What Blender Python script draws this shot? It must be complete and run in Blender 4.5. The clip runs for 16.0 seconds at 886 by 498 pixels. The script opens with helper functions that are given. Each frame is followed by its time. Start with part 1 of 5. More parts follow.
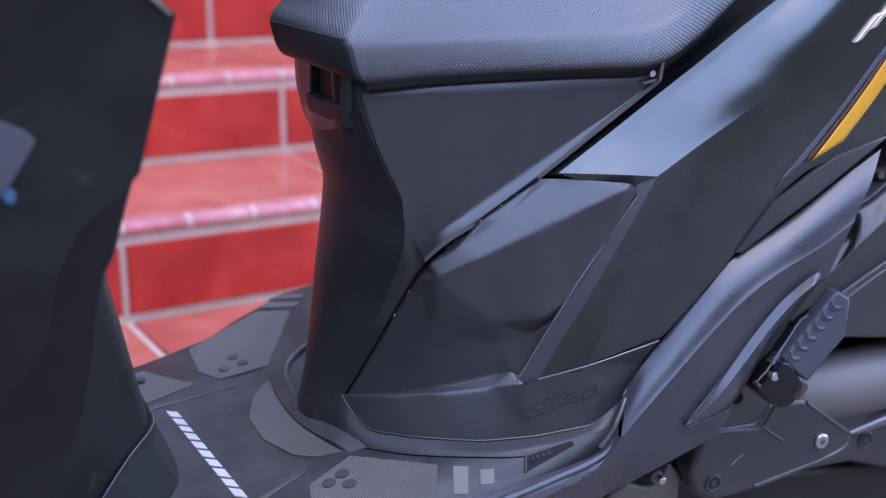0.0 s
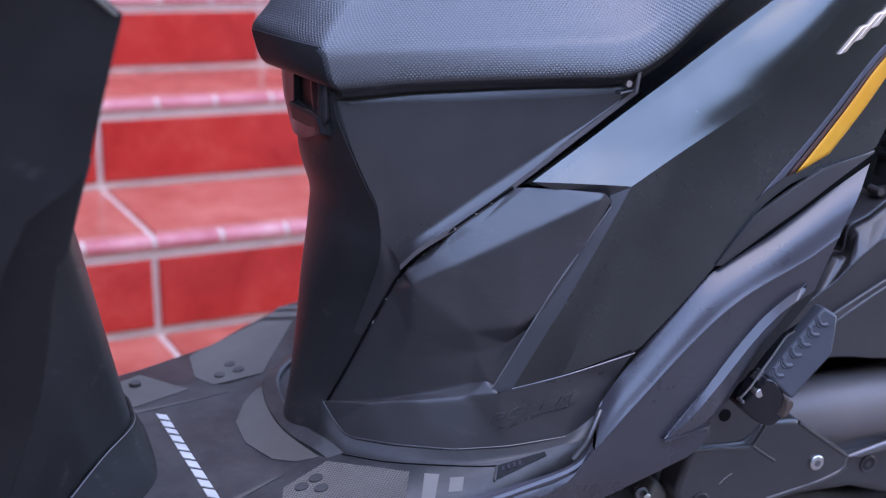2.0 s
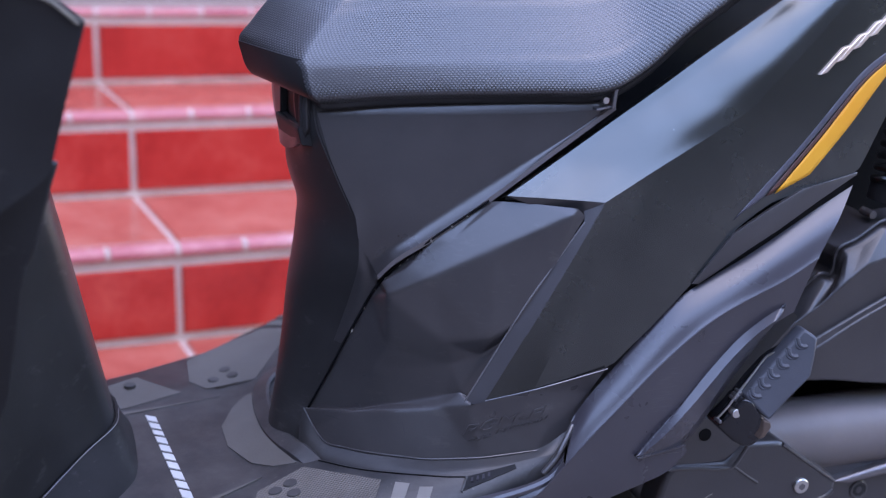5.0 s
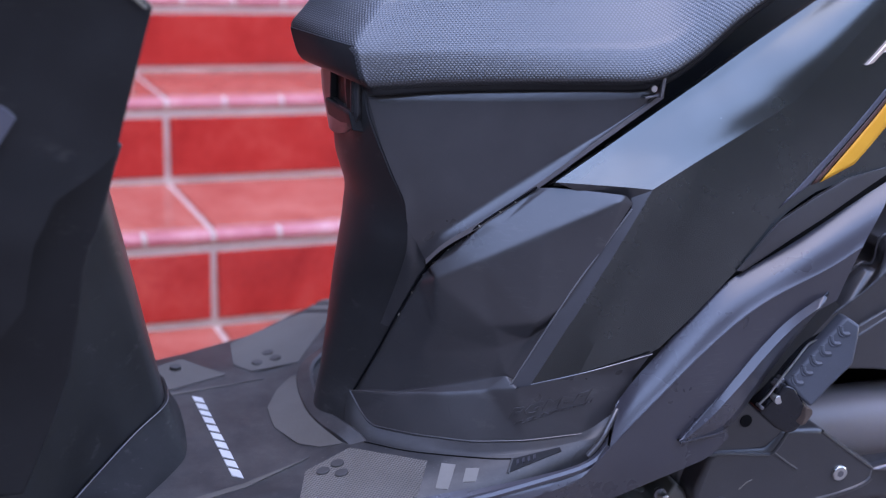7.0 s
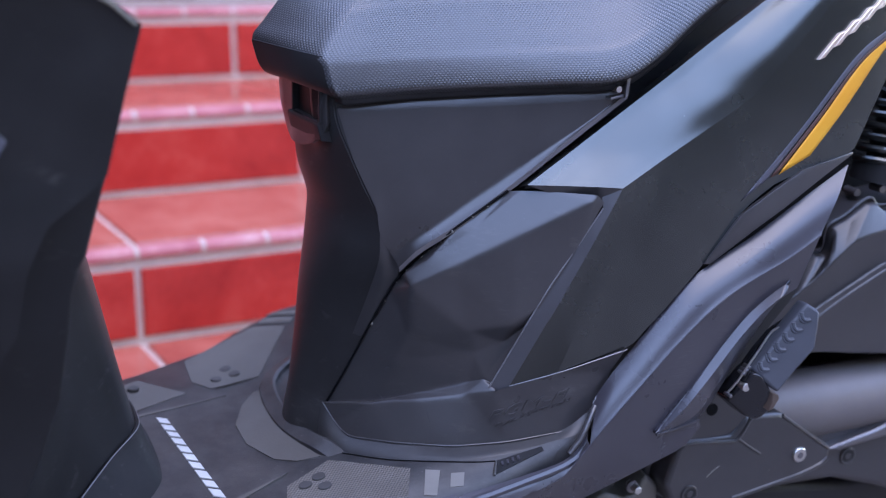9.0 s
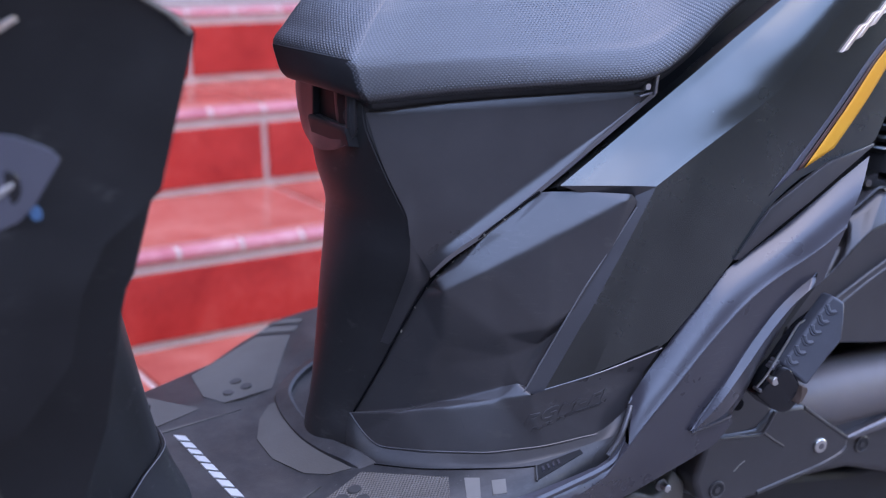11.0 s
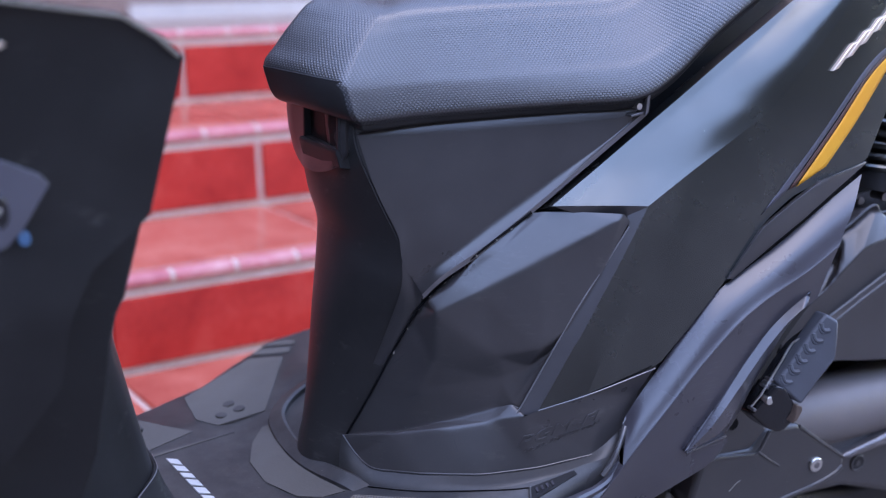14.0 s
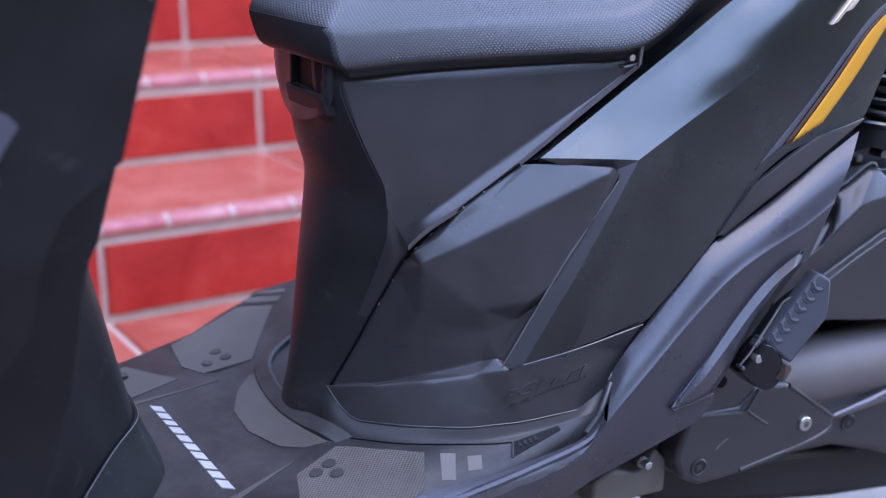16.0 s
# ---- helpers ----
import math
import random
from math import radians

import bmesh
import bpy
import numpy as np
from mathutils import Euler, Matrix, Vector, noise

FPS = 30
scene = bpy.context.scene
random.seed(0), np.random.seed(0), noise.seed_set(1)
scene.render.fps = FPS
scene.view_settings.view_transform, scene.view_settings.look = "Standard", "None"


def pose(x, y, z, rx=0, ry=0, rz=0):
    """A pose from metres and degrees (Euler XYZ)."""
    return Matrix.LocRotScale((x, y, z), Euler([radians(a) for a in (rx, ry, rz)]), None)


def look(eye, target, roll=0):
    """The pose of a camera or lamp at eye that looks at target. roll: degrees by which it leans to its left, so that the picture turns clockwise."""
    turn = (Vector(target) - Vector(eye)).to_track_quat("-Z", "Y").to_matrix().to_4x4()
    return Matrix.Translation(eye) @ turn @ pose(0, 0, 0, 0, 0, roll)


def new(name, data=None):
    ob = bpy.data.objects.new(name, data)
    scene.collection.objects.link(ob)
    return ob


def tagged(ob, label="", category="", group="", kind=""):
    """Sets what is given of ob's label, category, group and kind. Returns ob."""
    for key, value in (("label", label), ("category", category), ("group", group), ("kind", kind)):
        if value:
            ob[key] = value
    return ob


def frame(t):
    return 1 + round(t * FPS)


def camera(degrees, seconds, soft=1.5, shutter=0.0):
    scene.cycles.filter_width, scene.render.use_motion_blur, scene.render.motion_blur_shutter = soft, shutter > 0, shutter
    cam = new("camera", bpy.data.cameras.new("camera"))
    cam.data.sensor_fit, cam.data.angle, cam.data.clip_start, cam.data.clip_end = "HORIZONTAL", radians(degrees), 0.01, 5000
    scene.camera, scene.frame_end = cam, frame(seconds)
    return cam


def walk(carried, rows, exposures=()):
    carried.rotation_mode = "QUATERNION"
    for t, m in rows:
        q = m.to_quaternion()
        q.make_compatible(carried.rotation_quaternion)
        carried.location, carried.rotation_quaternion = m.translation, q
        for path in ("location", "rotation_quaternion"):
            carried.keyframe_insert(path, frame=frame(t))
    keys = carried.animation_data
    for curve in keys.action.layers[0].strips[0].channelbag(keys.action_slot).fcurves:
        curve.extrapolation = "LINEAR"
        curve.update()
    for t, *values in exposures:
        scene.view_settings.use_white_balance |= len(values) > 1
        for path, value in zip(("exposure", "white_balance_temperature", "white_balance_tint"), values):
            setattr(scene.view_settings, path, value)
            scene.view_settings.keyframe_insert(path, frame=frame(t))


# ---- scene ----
cam = camera(39.1, 16.0, 1.2)
PATH = [
    (0, (-0.323, -1.087, 0.743), (0.484, 0.684, 0.282), -0.6),
    (0.5, (-0.3, -1.098, 0.738), (0.454, 0.698, 0.286), -0.2),
    (1, (-0.279, -1.113, 0.733), (0.455, 0.696, 0.298), -0.5),
    (1.5, (-0.256, -1.124, 0.731), (0.437, 0.702, 0.3), -0.5),
    (2, (-0.24, -1.132, 0.724), (0.443, 0.702, 0.313), -0.5),
    (2.5, (-0.222, -1.134, 0.725), (0.417, 0.718, 0.324), 0.1),
    (3, (-0.199, -1.138, 0.72), (0.422, 0.724, 0.334), -0.1),
    (3.5, (-0.186, -1.146, 0.716), (0.418, 0.724, 0.343), 0.8),
    (3.7, (-0.18, -1.148, 0.723), (0.423, 0.72, 0.339), 0.7),
    (5.8, (-0.17, -1.179, 0.718), (0.396, 0.702, 0.341), 0.5),
    (6, (-0.174, -1.18, 0.713), (0.384, 0.707, 0.357), 0.6),
    (6.5, (-0.186, -1.181, 0.716), (0.36, 0.709, 0.355), 0.7),
    (7, (-0.202, -1.176, 0.718), (0.356, 0.703, 0.322), 0.7),
    (7.5, (-0.217, -1.17, 0.718), (0.399, 0.69, 0.317), 0.3),
    (8, (-0.235, -1.168, 0.72), (0.423, 0.681, 0.334), 0.3),
    (8.5, (-0.259, -1.164, 0.719), (0.427, 0.677, 0.342), -0.2),
    (9, (-0.283, -1.15, 0.722), (0.463, 0.663, 0.33), -0.8),
    (9.5, (-0.308, -1.135, 0.722), (0.486, 0.655, 0.318), -1.4),
    (9.7, (-0.317, -1.126, 0.727), (0.479, 0.664, 0.327), -1.7),
    (12, (-0.373, -1.089, 0.728), (0.521, 0.654, 0.325), -1.7),
    (12.5, (-0.368, -1.091, 0.725), (0.518, 0.658, 0.331), -1.8),
    (13, (-0.364, -1.088, 0.729), (0.527, 0.657, 0.329), -1.9),
    (13.5, (-0.361, -1.092, 0.726), (0.546, 0.652, 0.355), -2.2),
    (14, (-0.356, -1.092, 0.73), (0.512, 0.671, 0.356), -2.2),
    (14.5, (-0.352, -1.09, 0.73), (0.49, 0.682, 0.342), -1.9),
    (15, (-0.349, -1.087, 0.734), (0.502, 0.676, 0.325), -2.1),
    (15.5, (-0.347, -1.088, 0.724), (0.521, 0.669, 0.324), -2.0),
    (16, (-0.331, -1.087, 0.728), (0.513, 0.669, 0.275), -1.3),
]
walk(cam, [(t, look(eye, target, roll)) for t, eye, target, roll in PATH], [(0.0, 3.0, 7500, 26), (2.2, 3.0, 7500, 26), (3.5, 3.0, 7600, 27.5), (6.5, 3.0, 7600, 27.5), (7.8, 3.0, 7500, 26), (16.0, 3.0, 7500, 26)])

# ---- light ----
cam.data.dof.use_dof = True
cam.data.dof.focus_distance = 1.09
cam.data.dof.aperture_fstop = 3.6

world = bpy.data.worlds.new("sky")
scene.world = world
world.use_nodes = True
wn = world.node_tree
sky = wn.nodes.new("ShaderNodeTexSky")
sky.sky_type = "NISHITA"
sky.sun_disc = False
SUN_EL, SUN_ROT = radians(72), radians(185)
sky.sun_elevation, sky.sun_rotation = SUN_EL, SUN_ROT
sky.ozone_density, sky.dust_density = 3.0, 0.05
wn.links.new(sky.outputs[0], wn.nodes["Background"].inputs[0])
wn.nodes["Background"].inputs[1].default_value = 0.15
sun = new("sun", bpy.data.lights.new("sun", "SUN"))
sun.data.energy, sun.data.angle, sun.data.color = 0.12, radians(40), (1.0, 0.95, 0.88)
sun_dir = Vector((math.sin(SUN_ROT) * math.cos(SUN_EL), math.cos(SUN_ROT) * math.cos(SUN_EL), math.sin(SUN_EL)))
sun.matrix_world = look(sun_dir * 20, (0, 0, 0))


# ---- materials ----
def shader(name):
    m = bpy.data.materials.new(name)
    m.use_nodes = True
    return m, m.node_tree, m.node_tree.nodes["Principled BSDF"]


def node(nt, kind, **values):
    n = nt.nodes.new(kind)
    for key, value in values.items():
        n.inputs[key].default_value = value
    return n


def ramp(nt, fac, stops):
    r = nt.nodes.new("ShaderNodeValToRGB")
    while len(r.color_ramp.elements) < len(stops):
        r.color_ramp.elements.new(0.5)
    for e, (pos, col) in zip(r.color_ramp.elements, stops):
        e.position, e.color = pos, (*col, 1.0)
    nt.links.new(fac, r.inputs[0])
    return r


def calc(nt, op, a, b=0.0, c=0.0):
    n = nt.nodes.new("ShaderNodeMath")
    n.operation = op
    for i, v in enumerate((a, b, c)):
        if isinstance(v, (int, float)):
            n.inputs[i].default_value = v
        else:
            nt.links.new(v, n.inputs[i])
    return n.outputs[0]


def plastic(name, color, rough, metal=0.0, scuff=0.0, grain=0.15, grain_scale=1400.0, dust=0.25, coat=0.0, gloss=0.9, smudge=0.0, haze=0.0):
    """Moulded or painted plastic: fine grain, faint dust and scuffs."""
    m, nt, b = shader(name)
    co = nt.nodes.new("ShaderNodeTexCoord").outputs["Object"]
    big = node(nt, "ShaderNodeTexNoise", Scale=9.0, Detail=5.0, Roughness=0.6)
    fine = node(nt, "ShaderNodeTexNoise", Scale=grain_scale, Detail=2.0)
    specks = node(nt, "ShaderNodeTexNoise", Scale=260.0, Detail=3.0, Roughness=0.7)
    for n in (big, fine, specks):
        nt.links.new(co, n.inputs["Vector"])
    dusty = tuple(min(1.0, c * 1.35 + 0.012) for c in color)
    r = ramp(nt, big.outputs["Fac"], [(0.4, color), (0.85, dusty)])
    mix = nt.nodes.new("ShaderNodeMixRGB")
    mix.inputs[2].default_value = (0.22, 0.21, 0.2, 1.0)
    nt.links.new(r.outputs[0], mix.inputs[1])
    spot = ramp(nt, specks.outputs["Fac"], [(0.69, (0, 0, 0)), (0.76, (1, 1, 1))])
    nt.links.new(calc(nt, "MULTIPLY", spot.outputs[0], dust), mix.inputs[0])
    last = mix.outputs[0]
    if scuff:
        maps = nt.nodes.new("ShaderNodeMapping")
        maps.inputs["Rotation"].default_value = (0.0, radians(18), 0.0)
        maps.inputs["Scale"].default_value = (70.0, 120.0, 480.0)
        nt.links.new(co, maps.inputs["Vector"])
        line = node(nt, "ShaderNodeTexNoise", Scale=1.0, Detail=4.0, Roughness=0.55)
        nt.links.new(maps.outputs[0], line.inputs["Vector"])
        area = node(nt, "ShaderNodeTexNoise", Scale=16.0, Detail=2.0)
        nt.links.new(co, area.inputs["Vector"])
        hit = ramp(nt, calc(nt, "MULTIPLY", line.outputs["Fac"], calc(nt, "MULTIPLY", area.outputs["Fac"], 2.0)), [(0.74, (0, 0, 0)), (0.9, (1, 1, 1))])
        worn = nt.nodes.new("ShaderNodeMixRGB")
        worn.inputs[2].default_value = (0.2, 0.19, 0.19, 1.0)
        nt.links.new(last, worn.inputs[1])
        nt.links.new(calc(nt, "MULTIPLY", hit.outputs[0], scuff), worn.inputs[0])
        last = worn.outputs[0]
    for amount, scale, lo, hi, stretch in ((smudge, 26.0, 0.60, 0.74, 2.2), (haze, 17.0, 0.42, 0.75, 1.0)):
        if amount:
            spread = nt.nodes.new("ShaderNodeMapping")
            spread.inputs["Scale"].default_value = (1.0, 1.0, stretch)
            spread.inputs["Rotation"].default_value = (0.3, 0.5, 0.2)
            nt.links.new(co, spread.inputs["Vector"])
            cloud = node(nt, "ShaderNodeTexNoise", Scale=scale, Detail=8.0, Roughness=0.7)
            nt.links.new(spread.outputs[0], cloud.inputs["Vector"])
            veil = nt.nodes.new("ShaderNodeMixRGB")
            veil.inputs[2].default_value = (0.13, 0.122, 0.115, 1.0)
            nt.links.new(last, veil.inputs[1])
            over = ramp(nt, cloud.outputs["Fac"], [(lo, (0, 0, 0)), (hi, (1, 1, 1))])
            nt.links.new(calc(nt, "MULTIPLY", over.outputs[0], amount), veil.inputs[0])
            last = veil.outputs[0]
    nt.links.new(last, b.inputs["Base Color"])
    nt.links.new(calc(nt, "MULTIPLY_ADD", big.outputs["Fac"], 0.14, rough - 0.07), b.inputs["Roughness"])
    b.inputs["Metallic"].default_value = metal
    b.inputs["Specular IOR Level"].default_value = gloss
    b.inputs["Coat Weight"].default_value = coat
    b.inputs["Coat Roughness"].default_value = 0.35
    bump = node(nt, "ShaderNodeBump", Strength=grain, Distance=0.0004)
    nt.links.new(fine.outputs["Fac"], bump.inputs["Height"])
    nt.links.new(bump.outputs[0], b.inputs["Normal"])
    return m


def dotted(name, color, rough, pitch, radius, strength, low=None, stretch=1.0, depth=0.0009, gloss=0.5, ior=1.5):
    """A rubber or vinyl skin with a staggered pattern of small raised dots, laid out by the UV map in metres."""
    m, nt, b = shader(name)
    uv = nt.nodes.new("ShaderNodeUVMap").outputs[0]
    xy = nt.nodes.new("ShaderNodeSeparateXYZ")
    nt.links.new(uv, xy.inputs[0])
    v = calc(nt, "DIVIDE", xy.outputs[1], pitch * 0.62)
    row = calc(nt, "FLOOR", v)
    shift = calc(nt, "MULTIPLY", calc(nt, "MODULO", row, 2.0), 0.5)
    u = calc(nt, "ADD", calc(nt, "DIVIDE", xy.outputs[0], pitch), shift)
    du = calc(nt, "SUBTRACT", calc(nt, "FRACT", u), 0.5)
    dv = calc(nt, "MULTIPLY", calc(nt, "SUBTRACT", calc(nt, "FRACT", v), 0.5), 0.62 * stretch)
    d = calc(nt, "SQRT", calc(nt, "ADD", calc(nt, "MULTIPLY", du, du), calc(nt, "MULTIPLY", dv, dv)))
    dot = nt.nodes.new("ShaderNodeMapRange")
    dot.interpolation_type = "SMOOTHSTEP"
    dot.inputs["From Min"].default_value, dot.inputs["From Max"].default_value = radius, radius * 0.45
    nt.links.new(d, dot.inputs["Value"])
    co = nt.nodes.new("ShaderNodeTexCoord").outputs["Object"]
    big = node(nt, "ShaderNodeTexNoise", Scale=14.0, Detail=6.0, Roughness=0.65)
    nt.links.new(co, big.inputs["Vector"])
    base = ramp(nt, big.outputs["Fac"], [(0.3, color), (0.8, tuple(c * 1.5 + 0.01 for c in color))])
    # between the dots the skin takes the low colour
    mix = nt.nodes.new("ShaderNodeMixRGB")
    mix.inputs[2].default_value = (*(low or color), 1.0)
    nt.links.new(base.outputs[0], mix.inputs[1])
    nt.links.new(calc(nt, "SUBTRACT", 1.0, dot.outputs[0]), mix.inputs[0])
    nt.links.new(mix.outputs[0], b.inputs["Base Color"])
    b.inputs["Roughness"].default_value = rough
    b.inputs["Specular IOR Level"].default_value = gloss
    b.inputs["IOR"].default_value = ior
    bump = node(nt, "ShaderNodeBump", Strength=strength, Distance=depth)
    nt.links.new(dot.outputs[0], bump.inputs["Height"])
    nt.links.new(bump.outputs[0], b.inputs["Normal"])
    return m


def glazed(name, dark, mid, light, rough, scale=7.0):
    """Glazed ceramic with a marbled, clouded colour; each piece shifts a little."""
    m, nt, b = shader(name)
    co = nt.nodes.new("ShaderNodeTexCoord").outputs["Object"]
    info = nt.nodes.new("ShaderNodeObjectInfo").outputs["Random"]
    off = nt.nodes.new("ShaderNodeVectorMath")
    off.operation = "ADD"
    comb = nt.nodes.new("ShaderNodeCombineXYZ")
    for i in range(3):
        nt.links.new(calc(nt, "MULTIPLY", info, 31.0 + 17 * i), comb.inputs[i])
    nt.links.new(co, off.inputs[0])
    nt.links.new(comb.outputs[0], off.inputs[1])
    n = node(nt, "ShaderNodeTexNoise", Scale=scale, Detail=7.0, Roughness=0.62, Distortion=0.6)
    fine = node(nt, "ShaderNodeTexNoise", Scale=scale * 11, Detail=4.0)
    for t in (n, fine):
        nt.links.new(off.outputs[0], t.inputs["Vector"])
    both = calc(nt, "ADD", calc(nt, "MULTIPLY", n.outputs["Fac"], 0.8), calc(nt, "MULTIPLY", fine.outputs["Fac"], 0.2))
    both = calc(nt, "ADD", both, calc(nt, "MULTIPLY", calc(nt, "SUBTRACT", info, 0.5), 0.08))
    r = ramp(nt, both, [(0.32, dark), (0.5, mid), (0.7, light)])
    nt.links.new(r.outputs[0], b.inputs["Base Color"])
    nt.links.new(calc(nt, "MULTIPLY_ADD", fine.outputs["Fac"], 0.12, rough), b.inputs["Roughness"])
    bump = node(nt, "ShaderNodeBump", Strength=0.05, Distance=0.002)
    nt.links.new(n.outputs["Fac"], bump.inputs["Height"])
    nt.links.new(bump.outputs[0], b.inputs["Normal"])
    return m


def rough_mineral(name, dark, light, scale, rough=0.85, bumpy=0.4):
    m, nt, b = shader(name)
    co = nt.nodes.new("ShaderNodeTexCoord").outputs["Object"]
    n = node(nt, "ShaderNodeTexNoise", Scale=scale, Detail=8.0, Roughness=0.65)
    f = node(nt, "ShaderNodeTexNoise", Scale=scale * 40, Detail=3.0)
    for t in (n, f):
        nt.links.new(co, t.inputs["Vector"])
    both = calc(nt, "ADD", calc(nt, "MULTIPLY", n.outputs["Fac"], 0.65), calc(nt, "MULTIPLY", f.outputs["Fac"], 0.35))
    r = ramp(nt, both, [(0.35, dark), (0.65, light)])
    nt.links.new(r.outputs[0], b.inputs["Base Color"])
    b.inputs["Roughness"].default_value = rough
    bump = node(nt, "ShaderNodeBump", Strength=bumpy, Distance=0.004)
    nt.links.new(f.outputs["Fac"], bump.inputs["Height"])
    nt.links.new(bump.outputs[0], b.inputs["Normal"])
    return m


M_PAINT = plastic("matte_black_paint", (0.107, 0.1145, 0.111), 0.27, metal=0.95, grain=0.06, dust=0.05)
M_COVER = plastic("grained_black_plastic", (0.0386, 0.0350, 0.0355), 0.29, grain=0.2, scuff=0.05, gloss=0.9)
M_LOWER = plastic("scuffed_black_plastic", (0.0416, 0.0378, 0.0381), 0.29, grain=0.2, scuff=0.08, gloss=0.9, smudge=0.4)
M_COLUMN = plastic("black_column_plastic", (0.027, 0.0255, 0.0253), 0.40, grain=0.2, scuff=0.08, gloss=0.42, smudge=0.5)
M_FAIR = plastic("grey_plastic", (0.0388, 0.0353, 0.0430), 0.28, gloss=0.9, grain=0.12, scuff=0.12)
M_DARK = plastic("plain_black_plastic", (0.012, 0.012, 0.013), 0.5, gloss=0.45)
M_SHIELD = plastic("satin_black_plastic", (0.0095, 0.0095, 0.0100), 0.40, grain=0.1, dust=0.05, scuff=0.06, gloss=0.42, smudge=0.3)
M_FOOT = plastic("worn_black_plastic", (0.011, 0.0105, 0.0105), 0.5, grain=0.2, dust=0.3, scuff=0.12, gloss=0.16, smudge=0.25)
M_LEDGE = plastic("dusty_ledge_plastic", (0.026, 0.025, 0.0255), 0.42, grain=0.2, scuff=0.08, gloss=0.6, haze=0.2)
M_SCUFF = plastic("rubbed_plastic", (0.060, 0.058, 0.060), 0.5, grain=0.3, dust=0.4, gloss=0.5)
M_CASE = plastic("black_engine_paint", (0.0332, 0.0299, 0.0307), 0.34, gloss=0.85, grain=0.3, grain_scale=700.0)
M_ALU = plastic("cast_aluminium", (0.20, 0.185, 0.155), 0.6, metal=0.5, grain=0.6, grain_scale=300.0, dust=0.5, smudge=0.6, haze=0.4)
# lighter base colour carries the sheen of the panel's bevelled edge
M_STRIP = plastic("sheen_grained_strip", (0.0560, 0.0550, 0.0600), 0.42, grain=0.35, grain_scale=900.0, gloss=0.8)
M_DUSTY = plastic("dusty_black_paint", (0.1380, 0.1180, 0.1150), 0.46, grain=0.3, grain_scale=600.0, dust=0.4, gloss=0.6, haze=0.3)
M_GREY = plastic("grey_cast_metal", (0.2, 0.19, 0.195), 0.4, metal=0.8, grain=0.3, grain_scale=600.0)
M_STEEL = plastic("zinc_plated_steel", (0.62, 0.61, 0.58), 0.3, metal=1.0, dust=0.0)
M_ROSE = plastic("rose_chrome", (0.95, 0.74, 0.6), 0.32, metal=0.75, dust=0.0, grain=0.0)
M_WORN = plastic("worn_grey_edge", (0.16, 0.155, 0.16), 0.4, grain=0.3, gloss=0.8)
M_STUD = plastic("grey_rubber_stud", (0.055, 0.052, 0.050), 0.6, grain=0.3, dust=0.3, gloss=0.3)
# kept dark so that the added side wall darkens reflections
M_SIDE = rough_mineral("side_blocker_render", (0.040, 0.034, 0.028), (0.065, 0.056, 0.047), 1.4)
M_GRIP = plastic("dusty_grey_rubber", (0.098, 0.089, 0.079), 0.6, grain=0.4, grain_scale=500.0, dust=0.4, gloss=0.3, haze=0.35)
M_BAR = plastic("pale_grip_rubber", (0.20, 0.185, 0.165), 0.6, grain=0.4, grain_scale=500.0, dust=0.3, gloss=0.3)
M_RUST = plastic("rusty_steel", (0.07, 0.040, 0.027), 0.75, metal=0.2, dust=0.5)
M_ORANGE = plastic("orange_film", (0.90, 0.37, 0.03), 0.4, dust=0.0, grain=0.03, gloss=0.4)
M_LILAC = plastic("grey_violet_film", (0.068, 0.067, 0.086), 0.4, dust=0.02, grain=0.03)
M_MAROON = plastic("dark_red_film", (0.09, 0.03, 0.02), 0.4, dust=0.02, grain=0.03)
M_WHITE = plastic("white_rubber_paint", (0.52, 0.525, 0.51), 0.5, dust=0.2)
M_TRIM = plastic("pale_trim", (0.26, 0.235, 0.19), 0.55, dust=0.1)
M_BLUE = plastic("blue_sticker", (0.012, 0.075, 0.16), 0.5, dust=0.0)
M_PEG = plastic("slate_rubber", (0.0560, 0.0590, 0.0690), 0.38, grain=0.2, grain_scale=700.0, dust=0.15, gloss=0.4)
M_GLOSS = plastic("glossy_black_paint", (0.010, 0.010, 0.012), 0.20, grain=0.1, dust=0.1, gloss=0.6)
# near-black that puts the shade of gaps and holes into colour
M_VOID = plastic("gap_shade", (0.004, 0.004, 0.005), 0.8, dust=0.0, gloss=0.1)
M_RUBBER = plastic("black_rubber", (0.020, 0.0195, 0.0205), 0.46, grain=0.3, grain_scale=900.0, dust=0.7, gloss=0.5, haze=0.45, smudge=0.3)
# dot highlights and the shade between them are put into the vinyl's colours
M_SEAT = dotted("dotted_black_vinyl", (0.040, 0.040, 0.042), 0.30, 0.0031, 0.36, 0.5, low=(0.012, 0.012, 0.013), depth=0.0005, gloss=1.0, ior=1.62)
M_SEAT_PLAIN = plastic("smooth_black_vinyl", (0.018, 0.0175, 0.018), 0.45, gloss=0.4, grain=0.25, grain_scale=600.0, dust=0.05)
M_PAD = dotted("woven_grey_rubber", (0.165, 0.145, 0.122), 0.65, 0.0034, 0.5, 0.9, low=(0.062, 0.060, 0.058))
M_RED = glazed("red_glazed_tile", (0.36, 0.019, 0.015), (0.50, 0.034, 0.025), (0.60, 0.072, 0.050), 0.16)
# paler copy of the red tile: overhead light on the treads painted in
M_TREAD = glazed("skylit_salmon_tile", (0.38, 0.068, 0.047), (0.49, 0.115, 0.079), (0.59, 0.185, 0.132), 0.13)
M_PINK = glazed("pink_glazed_nosing", (0.47, 0.105, 0.11), (0.56, 0.17, 0.17), (0.64, 0.31, 0.285), 0.16, 14.0)
M_BEIGE = glazed("beige_tile", (0.25, 0.17, 0.14), (0.31, 0.22, 0.18), (0.37, 0.27, 0.22), 0.5)
